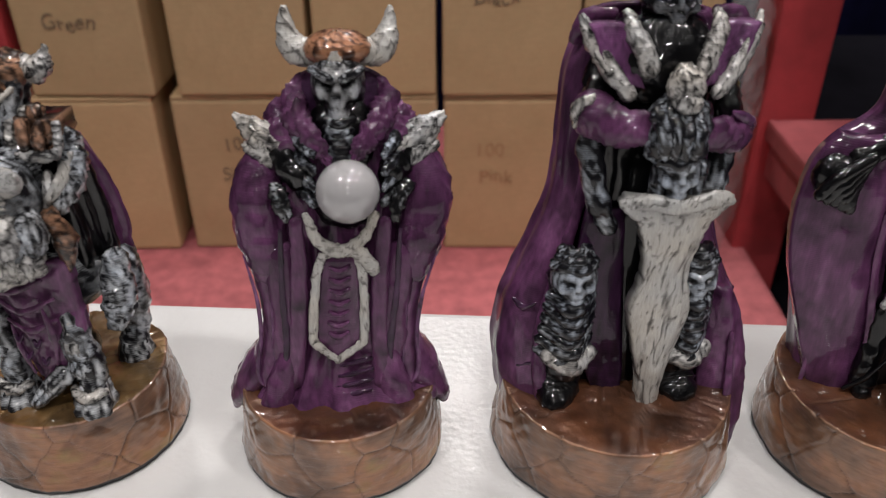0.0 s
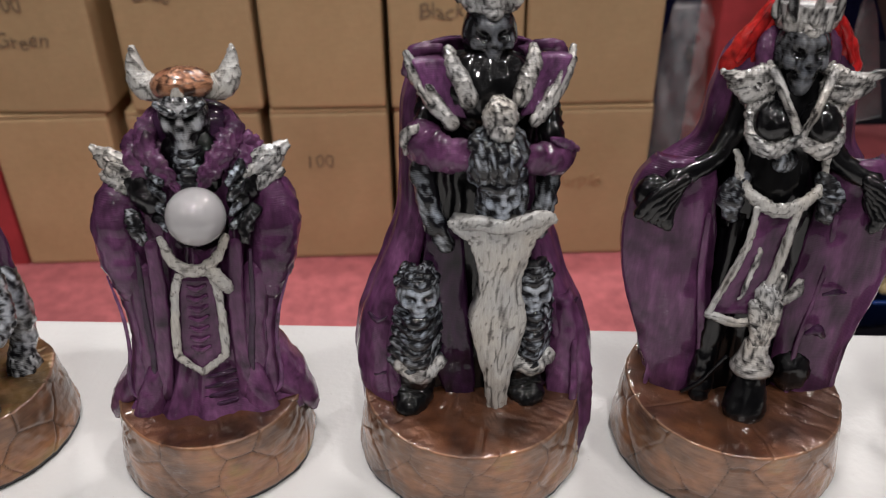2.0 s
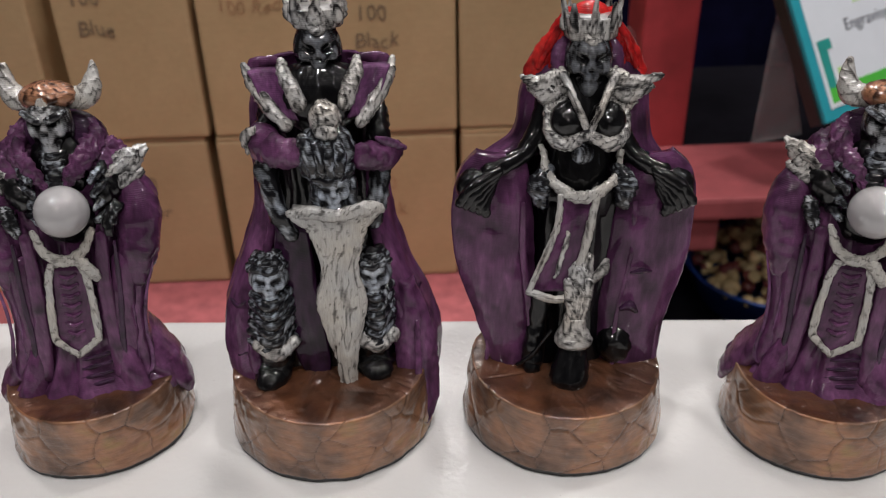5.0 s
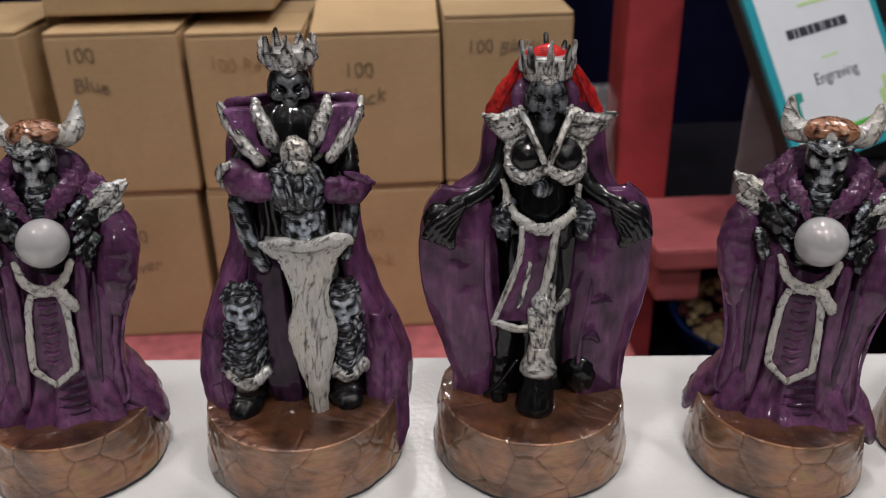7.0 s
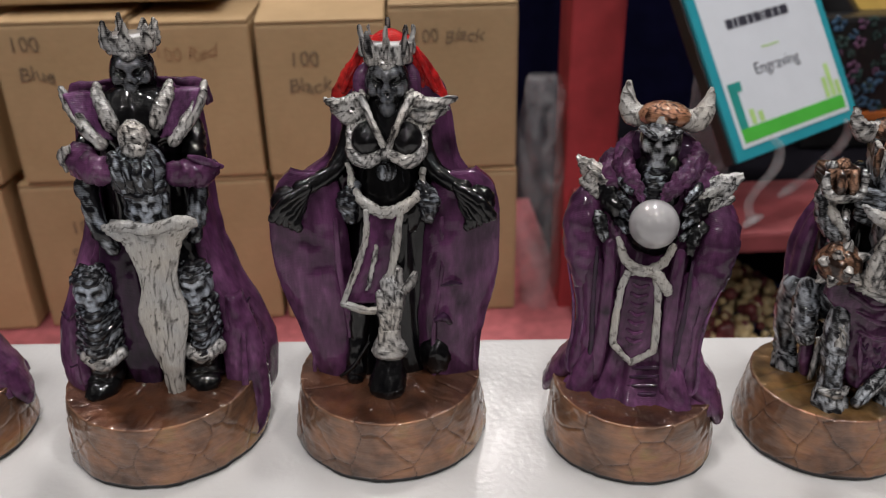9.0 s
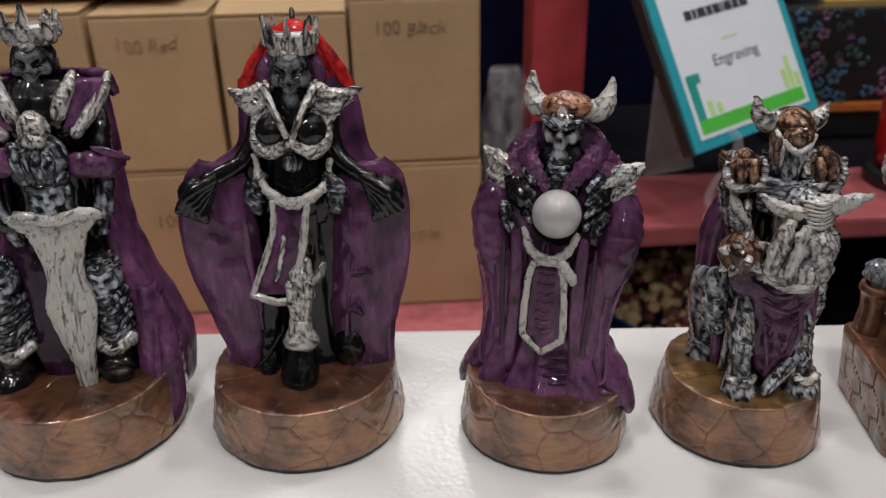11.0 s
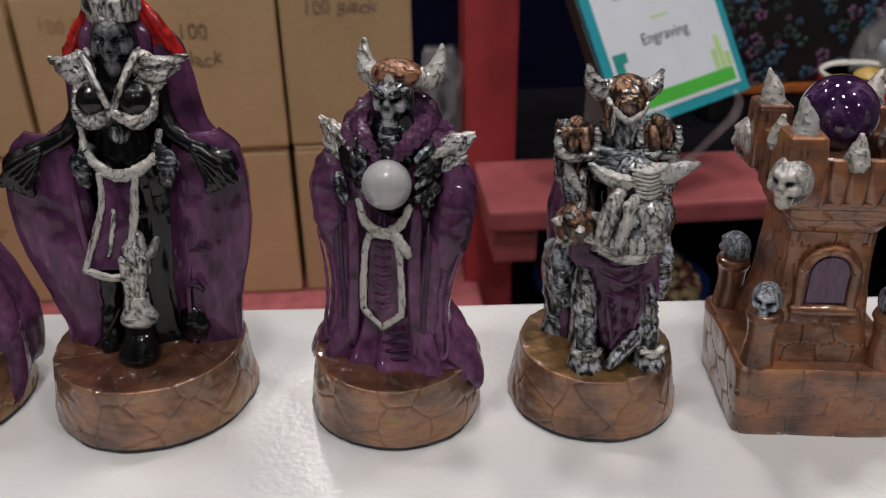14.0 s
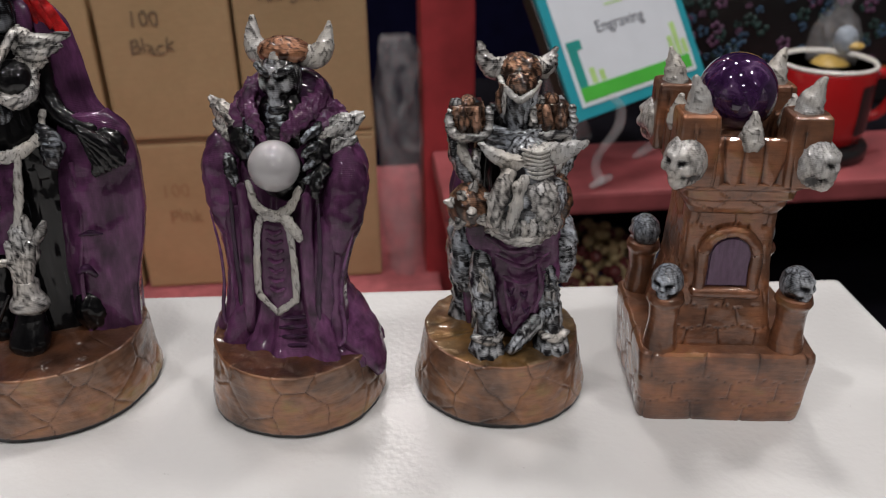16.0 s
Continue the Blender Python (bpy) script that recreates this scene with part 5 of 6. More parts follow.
def knight():
    root = empty("chess_knight", Matrix())
    S = Sculpt([PURPLE, PURPLE_SHADED, SILVER, SILVER_PALE, STEEL_PALE, BONE_DARK, BLACK, COPPER_DULL])
    # steed: barrel, haunches, four legs on flared hooves
    S.ball((2, -6, 56), (13, 17, 13), STEEL_PALE, rough=0.9, freq=0.7)
    S.ball((2, 4, 48), (9, 9, 16), BLACK, rough=0.6)
    S.ball((2, 2, 30), (8, 9, 10), BLACK, rough=0.5)
    for u0, u1, w0, w1, z0 in ((-10, -7.4, 13.5, 14.5, 58), (12.5, 15.2, 12, 14.5, 52)):
        S.tube([(u0, w0, z0), (u0 + 0.6, w0 + 0.8, z0 - 11), (u1 - 0.6, w0, 38), (u1, w1 - 1, 29)], [3.0, 4.2, 3.4, 3.6], STEEL_PALE, 18, 1, 7, 0.7, 1.0)
        S.tube([(u0 + 0.2, w0 + 2.4, z0 - 1), (u0 + 0.8, w0 + 3.6, z0 - 10), (u1 - 0.8, w0 + 2.6, 40)], [1.2, 2.0, 1.0], SILVER, 12, 0.8, 6, 0.6, 1.2)
        S.ball((u0 + 0.7, w0 + 3.0, z0 - 16), (3.2, 2.6, 3.6), STEEL_PALE, rough=0.6, freq=1.2)
        S.loft([(22.4, u1, w1 + 1.2, 5.6, 5.8), (24.4, u1, w1 + 0.8, 5.6, 5.6), (27.4, u1, w1 - 0.2, 4.4, 4.4), (30, u1, w1 - 1, 3.6, 3.6)], STEEL_PALE, 7, 0.4, 40, 5, rough=0.5, freq=1.2, fold_top=0.7)
        S.tube([(u1 - 4.6, w1 + 2, 29.2), (u1, w1 + 4.4, 28.2), (u1 + 4.6, w1 + 2, 29.2)], [1.0, 1.5, 1.0], SILVER, 10, 1, 5, 0.5, 1.4)
    for u in (-12.6, 16):
        S.tube([(u * 0.9, -10, 56), (u * 1.05, -12, 44), (u, -12, 33), (u, -9.5, 26)], [7, 5, 3.6, 4], STEEL_PALE, 16, 1, 7, 0.7, 1.0)
        S.loft([(22.4, u, -8.5, 5.0, 5.2), (24.6, u, -8.8, 4.8, 5), (28, u, -9.4, 3.8, 4)], STEEL_PALE, 7, 0.4, 36, 4, rough=0.5, freq=1.2)
    # rider's boots and greaves on the flanks
    for u, z in ((-14, 46), (20.5, 48)):
        S.tube([(u, -2, z + 15), (u * 1.02, 0, z + 7), (u, 1.5, z), (u * 0.98, 4, z - 4.5)], [3.0, 4.4, 4.2, 2.4], STEEL_PALE, 16, 1, 7, 0.6, 1.2)
        for k in range(3):
            S.tube([(u - 4, 0, z + 8 - 4 * k), (u, 4.6, z + 7 - 4 * k), (u + 4, 0, z + 8 - 4 * k)], [0.7, 1.1, 0.7], STEEL_PALE, 8, 1, 5, 0.3, 1.4)
    S.plate([(42, -14.5, -9.8), (34, -14.0, -9.6), (27, -13.2, -10)], 4, 5, 2.2, PURPLE, rough=0.5, freq=0.6, rows=18, cols=12)
    S.tube([(-10.2, 6, 43), (-10.4, 6.6, 34), (-10.8, 6.6, 27)], [0.7, 0.9, 0.6], SILVER, 8, 1, 5, 0.2)
    # caparison cloth hanging from under the head
    S.plate([(70, -15.2, 15.4), (64, -14.2, 15.8), (57, -9.5, 16.2), (50, -6.2, 16.2), (43, -4.6, 15.0), (37, -3.2, 11.8), (32, -1.6, 7.4), (28.4, 0.2, 3.4)], 15.5, 15.8, 3.2, PURPLE, rough=1.1, freq=0.34, rows=56, cols=34, bulge=2.6)
    for a, c, d in (((-9, 15.6, 67), (0, 18.6, 62.5), (10, 16.4, 66)), ((-6, 16, 60), (3, 18.4, 56.5), (12, 16, 60)), ((-3, 16.4, 52), (4, 17.9, 50), (11, 16, 53)), ((7.5, 16.6, 60), (9.6, 17.4, 48), (8, 17, 38)), ((-2.4, 16.4, 50), (-1, 17.2, 42), (0.6, 17, 34))):
        S.tube([a, c, d], [0.5, 1.0, 0.5], PURPLE, 12, 0.7, 7, 0.3, 0.6)
    # dark strips stand in for shaded holes in the cloth
    for du, dz in ((-0.6, 47), (4.2, 45.5), (0.6, 41), (5.2, 39.5)):
        S.tube([(du - 1.1, 17.0, dz + 0.4), (du, 17.6, dz - 1.0), (du + 1.1, 17.0, dz + 0.7)], [0.5, 0.8, 0.4], PURPLE_SHADED, 8, 1, 4, 0.1)
    S.tube([(9.2, 16.5, 34.5), (4.8, 18, 30), (0.2, 19.5, 25)], [2.4, 2.5, 1.8], STEEL_PALE, 14, 0.8, 6, 0.5, 1.2)
    # steed's bony head: ridged brow, spread horns, wide gnawed jaw
    S.ball((4, 13.5, 88), (8.2, 9, 11), STEEL_PALE, rough=0.9, freq=0.8)
    S.ball((3.0, 18.5, 79), (10.2, 7.2, 8.6), STEEL_PALE, rough=1.0, freq=0.9)
    S.ball((2.4, 19, 73.2), (11.6, 7.0, 4.4), SILVER, rough=0.9, freq=1.1)
    S.ball((5.2, 17.6, 93.4), (5.6, 4.6, 4.6), SILVER_PALE, rough=0.6, freq=0.9)
    for k in range(7):
        S.tube([(0.4, 19.6 + 0.25 * k, 97.4 - k * 1.25), (5.2, 22.2 + 0.2 * k, 97.2 - k * 1.25), (9.9, 19.4 + 0.25 * k, 97.4 - k * 1.25)], [0.4, 0.62, 0.4], SILVER_PALE, 8, 1, 5, 0.1)
    S.tube([(-3.4, 21, 90.5), (-6.6, 23.4, 84), (-8.8, 23.6, 75)], [2.0, 2.9, 1.8], SILVER, 14, 0.9, 7, 0.7, 1.2)
    S.tube([(0.6, 23.4, 89.5), (-1.8, 26, 82.5), (-3.4, 26, 74.5)], [1.5, 2.1, 1.4], SILVER_PALE, 12, 0.8, 7, 0.5, 1.2)
    S.ball((6.4, 21.8, 81.5), (5.6, 5.0, 7.2), SILVER, rough=1.0, freq=1.1)
    S.ball((11.8, 17.4, 80.5), (3.4, 4.8, 6.4), STEEL_PALE, rough=0.8, freq=1.3)
    S.ball((-1.6, 24.6, 87.2), (1.6, 1.4, 2.0), SILVER_PALE, None, 14, 10, 0.3, 1.4)
    for k in range(8):
        u = -7.8 + k * 2.8
        S.tube([(u, 24.6 - 0.045 * (u - 2.4) ** 2, 78.5 - (k % 2)), (u + 0.3, 26.2 - 0.045 * (u - 2.4) ** 2, 74), (u, 25.2 - 0.045 * (u - 2.4) ** 2, 69.8)], [0.7, 1.2, 0.6], SILVER if k % 3 else SILVER_PALE, 10, 0.9, 6, 0.4, 1.2)
    S.tube([(-9.2, 19, 71.4), (2.4, 26, 69.6), (13.2, 18.6, 71.2)], [1.5, 1.8, 1.4], SILVER, 12, 0.8, 8, 0.6, 1.2)
    S.tube([(8.2, 17, 94.6), (12, 20, 96.2), (15.4, 23, 99), (18.6, 25.4, 101.6)], [3.7, 3.2, 2.2, 0.5], SILVER_PALE, 16, 0.9, 7, 0.35, 1.0)
    S.tube([(1.4, 19, 92.4), (-4, 18.6, 93.6), (-8.6, 17.4, 95.8), (-12.2, 16, 98.4)], [2.4, 2.6, 1.9, 0.5], SILVER_PALE, 14, 0.9, 7, 0.35, 1.0)
    # rider: cloak, ribbed breast, arms
    S.loft([(60, 2, -8, 15, 12), (74, 2, -8, 14.5, 12), (88, 2, -6, 13.5, 10.5), (98, 2.2, -4, 11.5, 8.5), (104, 2.2, -3, 7, 6)], BLACK, 9, 0.9, 80, 5, rough=0.9, freq=0.8, fold_top=1)
    S.loft([(56, 1, -13, 17.4, 9), (66, 1, -13, 18.2, 9), (76, 1, -12.5, 17.6, 9), (86, 1.4, -11.5, 14.6, 8), (94, 2, -10, 11, 7)], PURPLE, 9, 0.9, 80, 5, rough=0.5, fold_top=0.6)
    for k in range(5):
        S.tube([(-8.2 + k * 0.4, 5.4, 99.5 - k * 2.5), (2, 9.8 - 0.2 * k, 98 - k * 2.5), (11 - k * 0.4, 5.4, 99.2 - k * 2.5)], [1.0, 1.5, 1.0], STEEL_PALE, 12, 1, 7, 0.5, 1.4)
    for u, e in ((-16.5, -1), (18, 1)):
        S.tube([(u * 0.9, 1, 100), (u, 2, 95), (u, 4.5, 89.5), (u * 0.84, 8, 84)], [3.0, 3.2, 2.8, 2.4], STEEL_PALE, 16, 1, 7, 0.8, 1.2)
        S.tube([(u, 4, 96.5), (u - e * 1.2, 7.2, 91), (u - e * 4.2, 10, 86.5)], [1.4, 1.7, 1.0], SILVER_PALE, 12, 0.8, 6, 0.5, 1.3)
        S.tube([(u - e * 5, 6.5, 92), (u - e * 4.4, 8.6, 87), (u - e * 5.6, 9.6, 82.4)], [1.1, 1.6, 0.7], SILVER, 10, 0.9, 5, 0.4, 1.3)
    S.tube([(14.6, 12, 84), (16.4, 11, 76), (15.4, 11, 68)], [1.8, 3.0, 1.4], COPPER_DULL, 12, 1, 5, 0.7, 1.2)
    # square shoulder blocks: copper faces framed in silver
    for u in (-13.8, 12.4):
        S.plate([(106.6, u - 5.4, u + 5.0), (103.5, u - 6.2, u + 5.8), (100.4, u - 5.8, u + 5.6), (98.2, u - 4.2, u + 4.4)], 6.2, 7.4, 9, COPPER_DULL, rough=0.7, freq=0.9, rows=30, cols=18, bulge=1.2)
        S.tube([(u - 6.2, 5.8, 105.6), (u - 6.4, 7.0, 101.6), (u - 4.6, 7.8, 98.4), (u, 8.4, 97.6), (u + 4.8, 7.8, 98.4), (u + 6.2, 7.0, 101.6), (u + 5.8, 5.8, 105.6)], [0.7, 1.0, 1.2, 1.3, 1.2, 1.0, 0.7], SILVER, 12, 0.9, 7, 0.35)
        for k in (-2.6, 2.2):
            S.tube([(u + k, 6.8, 106), (u + k * 0.8, 8.4, 102), (u + k, 7.8, 99.4)], [0.9, 1.4, 0.8], COPPER_DULL, 10, 1, 5, 0.4)
        S.ball((u - 0.4, 3.4, 107.4), (2.0, 2.2, 1.9), COPPER_DULL, rough=0.4, freq=1.2)
        S.ball((u - 3.8, 2.6, 106.8), (1.6, 1.8, 1.4), SILVER, rough=0.4, freq=1.2)
    # masked head under a horned copper cap with a pale rim
    S.loft([(98, 2, 1, 4.6, 5), (102.5, 2, 1.4, 5.0, 5.4), (107, 2.2, 1, 5.4, 6.2), (112, 2.6, 0, 6.0, 6.6), (115, 2.8, -1, 6.0, 6.6)], STEEL_PALE, 8, 0.4, 48, 5, rough=0.5, freq=1.2, fold_top=1)
    S.plate([(110, -1.4, 6.2), (106, -1.8, 6.4), (103.2, -0.6, 5.4)], 6.6, 7.0, 3, STEEL_PALE, rough=0.4, freq=1.0, rows=18, cols=12, bulge=1.0)
    S.ball((2.9, -1.8, 115.4), (6.6, 7.4, 5.2), COPPER_DULL, rough=0.35, freq=0.9)
    S.ball((2.2, 4.6, 113.2), (4.6, 3.4, 3.6), COPPER_DULL, rough=0.6, freq=1.1)
    S.tube([(-4.4, 2.5, 114.6), (-3.2, 6.2, 112.4), (0.6, 8.6, 109.4), (4.8, 7.8, 111), (8.2, 4.4, 113.6)], [0.6, 0.9, 1.1, 0.9, 0.6], SILVER_PALE, 10, 0.9, 6, 0.3, 1.3)
    S.tube([(-3.8, 5.6, 112.6), (-4.8, 6.4, 108.6), (-4.4, 7.0, 105)], [1.0, 1.2, 0.6], COPPER_DULL, 10, 0.8, 6, 0.3)
    S.tube([(-3.0, 6.6, 112), (-3.6, 7.6, 108.4), (-3.4, 7.8, 104.6)], [0.5, 0.7, 0.4], SILVER_PALE, 8, 0.9, 6, 0.2)
    for pts in ([(-1.6, -3, 116), (-5.6, -3.2, 116.2), (-8.4, -3.4, 119), (-9.9, -3.6, 123.6)], [(7.2, -3, 116), (10.4, -3.2, 115.8), (12.6, -3.4, 118), (14.2, -3.6, 121.6)]):
        S.tube(pts, [3.2, 3.2, 2.3, 0.4], SILVER, 16, 1, 7, 0.4, 1.2)
    # spiked mace head in front of the rider's arm
    hub = np.array((-14.0, 13.5, 77))
    S.ball(hub, (6.9, 6.8, 7.0), COPPER_DULL, rough=0.6, freq=0.9)
    for d in ((-1, 0.35, 0.35), (-0.6, 0.7, -0.6), (0.45, 0.85, -0.4), (0.75, 0.5, 0.55), (-0.1, 1, 0.1), (-0.75, 0.1, -0.7), (0.1, 0.3, 1), (-0.5, 0.6, 0.75)):
        e = np.array(d) / np.linalg.norm(d)
        S.tube([hub + e * 5.8, hub + e * 9.4], [2.1, 0.35], SILVER, 10, 1, 4, 0.15)
    S.done("figurine", root, "horned skeleton rider on an armoured bull-horned steed")
    round_base(31.4, 27.4, 23.0, root, 47, COPPER_OCHRE)
    return root


def masonry(name, levels, parent, seed, rows, brick=15.0, width=1.3, depth=0.85, corner=0.12, label="", per=11, top=True):
    """Square tapered block with a coursed stone face cut into it; levels are (z, half width) in millimetres."""
    rng = np.random.RandomState(seed)
    n = 420
    L = []
    for (z0, h0), (z1, h1) in zip(levels, levels[1:]):
        for s in np.linspace(0, 1, per, endpoint=False):
            L.append((z0 + (z1 - z0) * s, h0 + (h1 - h0) * s))
    L.append(levels[-1])
    L = np.array(L)
    # rounded square outline
    A = np.linspace(0, 2 * np.pi, n, endpoint=False)
    k = 2.0 / corner ** 0.5
    rr = (np.abs(np.cos(A)) ** k + np.abs(np.sin(A)) ** k) ** (-1.0 / k)
    ox, oy = rr * np.cos(A), rr * np.sin(A)
    seg = np.hypot(np.diff(np.append(ox, ox[0])), np.diff(np.append(oy, oy[0])))
    arc = np.concatenate([[0], np.cumsum(seg)[:-1]])
    hm = L[:, 1].mean()
    period = seg.sum() * hm
    seeds = []
    for r_, z in enumerate(rows):
        c = max(4, int(period / brick))
        for i in range(c):
            seeds.append(((i + 0.5 * (r_ % 2) + rng.uniform(-0.22, 0.22)) * period / c, 1.8 * (z + rng.uniform(-0.4, 0.4))))
    S = np.stack(np.meshgrid(arc * hm, L[:, 0]), -1).reshape(-1, 2)
    S[:, 1] *= 1.8
    g = crackle(S.copy(), np.array(seeds), width * 1.2, period).reshape(len(L), n)
    H = L[:, 1:2] * np.ones((1, n))
    P = np.stack([H * ox, H * oy, L[:, :1] * np.ones((1, n))], -1)
    H = H + (g - 1) * depth + field(P, 0.4, seed) * 0.25
    P = np.stack([H * ox, H * oy, L[:, :1] * np.ones((1, n))], -1)
    gg = g
    if top:
        caps = np.linspace(0.97, 0.02, 12)
        tp = np.stack([P[-1][None] * np.array([1, 1, 0]) * c + np.array([0, 0, L[-1, 0]]) for c in caps]).reshape(len(caps), n, 3)
        tp[..., 2] += field(tp, 0.5, seed + 9) * 0.25
        P = np.concatenate([P, tp])
        gg = np.vstack([g, np.full((len(caps), n), 0.8)])
    m_ = len(P)
    a, c = np.meshgrid(np.arange(m_ - 1), np.arange(n), indexing="ij")
    b2 = (c + 1) % n
    faces = np.stack([a * n + c, a * n + b2, (a + 1) * n + b2, (a + 1) * n + c], -1).reshape(-1, 4).tolist()
    faces.append(list(reversed(range(n))))
    faces.append(list(range((m_ - 1) * n, m_ * n)))
    return mesh_object(name, P.reshape(-1, 3) / 1000, faces, [COPPER_RED], parent, None, label, True, gg.reshape(-1))


def small(parent, name, mats, fn, label=""):
    S = Sculpt(mats)
    fn(S)
    return S.done(name, parent, label)


def shift(ob, u, w):
    """Moves a part's mesh within its thing."""
    ob.data.transform(Matrix.Translation((u / 1000, -w / 1000, 0)))
    return ob


def rook():
    root = empty("chess_rook", Matrix())
    TU, TW, PX, PW = -2.4, 0.0, {-1: -22.2, 1: 20.0}, {-1: 18.2, 1: -20.0}  # the tower stands a little off the plinth's middle
    base = masonry("base", [(0, 26.2), (1.2, 26.6), (24.0, 28.2), (26.2, 28.0), (27.2, 27.2)], root, 61, (4, 12.5, 21), 17, 0.7, 0.8, 0.014, "copper-brown square stone plinth", 26)
    base.data.transform(Matrix.Translation((0, 0.001, 0)) @ Matrix.Diagonal((1.05, 0.91, 1, 1)))
    shift(masonry("tower", [(26, 18.8), (34, 17.6), (46, 15.6), (62, 14.4), (76, 14.2)], root, 62, (30, 37, 44, 51, 58, 65, 72), 12, 0.6, 0.7, 0.03, "", 16, False), TU, TW)
    shift(masonry("corbel", [(73, 14.5), (76, 16.2), (78, 16.5), (79, 17.8), (82, 18.2), (83, 19.4), (85, 19.8)], root, 63, (75, 80, 84), 16, 0.6, 0.5, 0.05, "", 4), TU, TW)
    # parapet of upright staves round a hollow top
    shift(masonry("parapet", [(84, 19.8), (86, 20.0), (97, 20.2), (99, 19.8), (99.5, 18.5), (99, 16.2), (90, 15.8)], root, 64, (93,), 5.4, 0.55, 1.1, 0.06, "", 6), TU, TW)
    for sx in (-1, 1):
        for sy in (-1, 1):
            shift(masonry("merlon", [(85, 6.0), (88, 6.2), (105, 6.1), (106.6, 5.9), (107.2, 5.2)], root, 70 + 2 * sx + sy, (88, 97, 108), 12, 0.45, 0.6, 0.03, "", 6), TU + sx * 16.6, TW - sy * 16.2)
            small(root, "spike", [SILVER_PALE], lambda S: S.tube([(TU + sx * 16.6, TW - sy * 16, 106.5), (TU + sx * 17, TW - sy * 16.3, 111), (TU + sx * 19, TW - sy * 17, 117.5)], [4.4, 3.5, 0.7], SILVER_PALE, 14, 1, 5, 0.35, 1.0), "pale silver horn spike")
            small(root, "skull", [STEEL, SILVER], lambda S: S.skull((TU + sx * 19.6, TW - sy * 19.6, 92.5), (6.6, 7.0, 8.0), SILVER, -sx * (math.pi / 4 if sy < 0 else 3 * math.pi / 4)), "silver skull carved at the corner")
            # corner post with a skull
            small(root, "corner_post", [COPPER_RED], lambda S: S.loft([(26.5, PX[sx], PW[sy], 6.0, 6.0), (29, PX[sx], PW[sy], 5.6, 5.6), (36, PX[sx], PW[sy], 4.8, 4.8), (42, PX[sx], PW[sy], 5.2, 5.2), (44.5, PX[sx], PW[sy], 6.2, 6.2), (46.5, PX[sx], PW[sy], 5.6, 5.6)], COPPER_RED, 0, 0, 36, 4, rough=0.3))
            small(root, "skull", [STEEL, SILVER], lambda S: S.skull((PX[sx], PW[sy], 50.6), (5.1, 5.6, 5.8), STEEL, -sx * (0.5 if sy < 0 else 2.6)), "grey skull on the corner post")
    for ax, ay in ((0, -1), (0, 1), (-1, 0), (1, 0)):
        small(root, "spike", [SILVER_PALE], lambda S: S.tube([(TU + ax * 18, TW - ay * 18, 98), (TU + ax * 18, TW - ay * 18, 102), (TU + ax * 18, TW - ay * 18, 107)], [4.0, 3.0, 0.7], SILVER_PALE, 14, 1, 5, 0.35, 1.0), "pale silver horn spike")
    # arched doorway on the front
    def arch(r, z0, z1, y, k=20):
        pts = [(-r, y, z0), (-r, y, z1)]
        pts += [(-r * math.cos(a), y, z1 + r * math.sin(a)) for a in np.linspace(0, math.pi, k)[1:-1]]
        return pts + [(r, y, z1), (r, y, z0)]
    small(root, "door_frame", [COPPER_RED], lambda S: (S.tube([(TU + u, TW + 15.8, z) for u, _, z in arch(8.8, 45.5, 58.5, 0)], [2.0] * 4, COPPER_RED, 12, 0.8, 2, 0.4, 0.8), S.tube([(TU - 10, TW + 16.2, 45.8), (TU + 10, TW + 16.2, 45.8)], [2.0, 2.0], COPPER_RED, 12, 1, 5, 0.3)), "raised stone arch")
    bm = bmesh.new()
    ring = [bm.verts.new(((u + TU) / 1000, -0.0163, z / 1000)) for u, _, z in arch(7.0, 47.8, 58.8, 0)]
    f0 = bm.faces.new(ring)
    ext = bmesh.ops.extrude_face_region(bm, geom=[f0])
    bmesh.ops.translate(bm, verts=[v for v in ext["geom"] if isinstance(v, bmesh.types.BMVert)], vec=(0, 0.004, 0))
    bmesh.ops.bevel(bm, geom=[e for e in bm.edges if all(abs(v.co.y + 0.0163) < 1e-6 for v in e.verts)], offset=0.0008, segments=2, affect="EDGES")
    part("door_panel", bm, DOOR_LILAC, root, "glossy lilac door panel")
    orb((TU, TW - 1.5, 107.5), 12.4, MARBLE, root, "deep purple glass orb")
    # the print leans back a little
    for ob in root.children:
        ob.data.transform(Matrix(((1, 0, 0, 0), (0, 1, 0.07, -0.0016), (0, 0, 1, 0), (0, 0, 0, 1))))
    return root


DOOR_LILAC = painted("door_lilac", (0.44, 0.26, 0.42), (0.54, 0.36, 0.52), (0.32, 0.17, 0.31), 130)


def place(ob, x, y, turn, label, category, group=""):
    ob.matrix_basis = LEVEL @ pose(x, y, T, 0, 0, turn)
    return tagged(ob, label, category, group)


BISHOP_LABEL = "purple-robed skull bishop with horned copper cap holding a milky orb"
place(bishop(), 0.2484, 0.2110, -23, BISHOP_LABEL, "chess piece", "chess row")
place(bishop(0.06), -0.0074, 0.2235, 3, BISHOP_LABEL, "chess piece", "chess row")
place(king(), 0.0758, 0.2241, 6, "crowned skull king in a purple cloak leaning on a silver sword", "chess piece", "chess row")
place(queen(), 0.1598, 0.2225, -2, "crowned red-haired skull queen holding out her purple cloak", "chess piece", "chess row")
kn = place(knight(), 0.3216, 0.2095, 0, "horned rider on armoured steed with purple cloth and spiked mace", "chess piece", "chess row")
copy_thing(kn, LEVEL @ pose(-0.0887, 0.2271, T, 0, 0, -8))
place(rook(), 0.3965, 0.2010, -7.3, "copper-brown castle tower with skulls, spikes and a purple orb", "chess piece", "chess row")

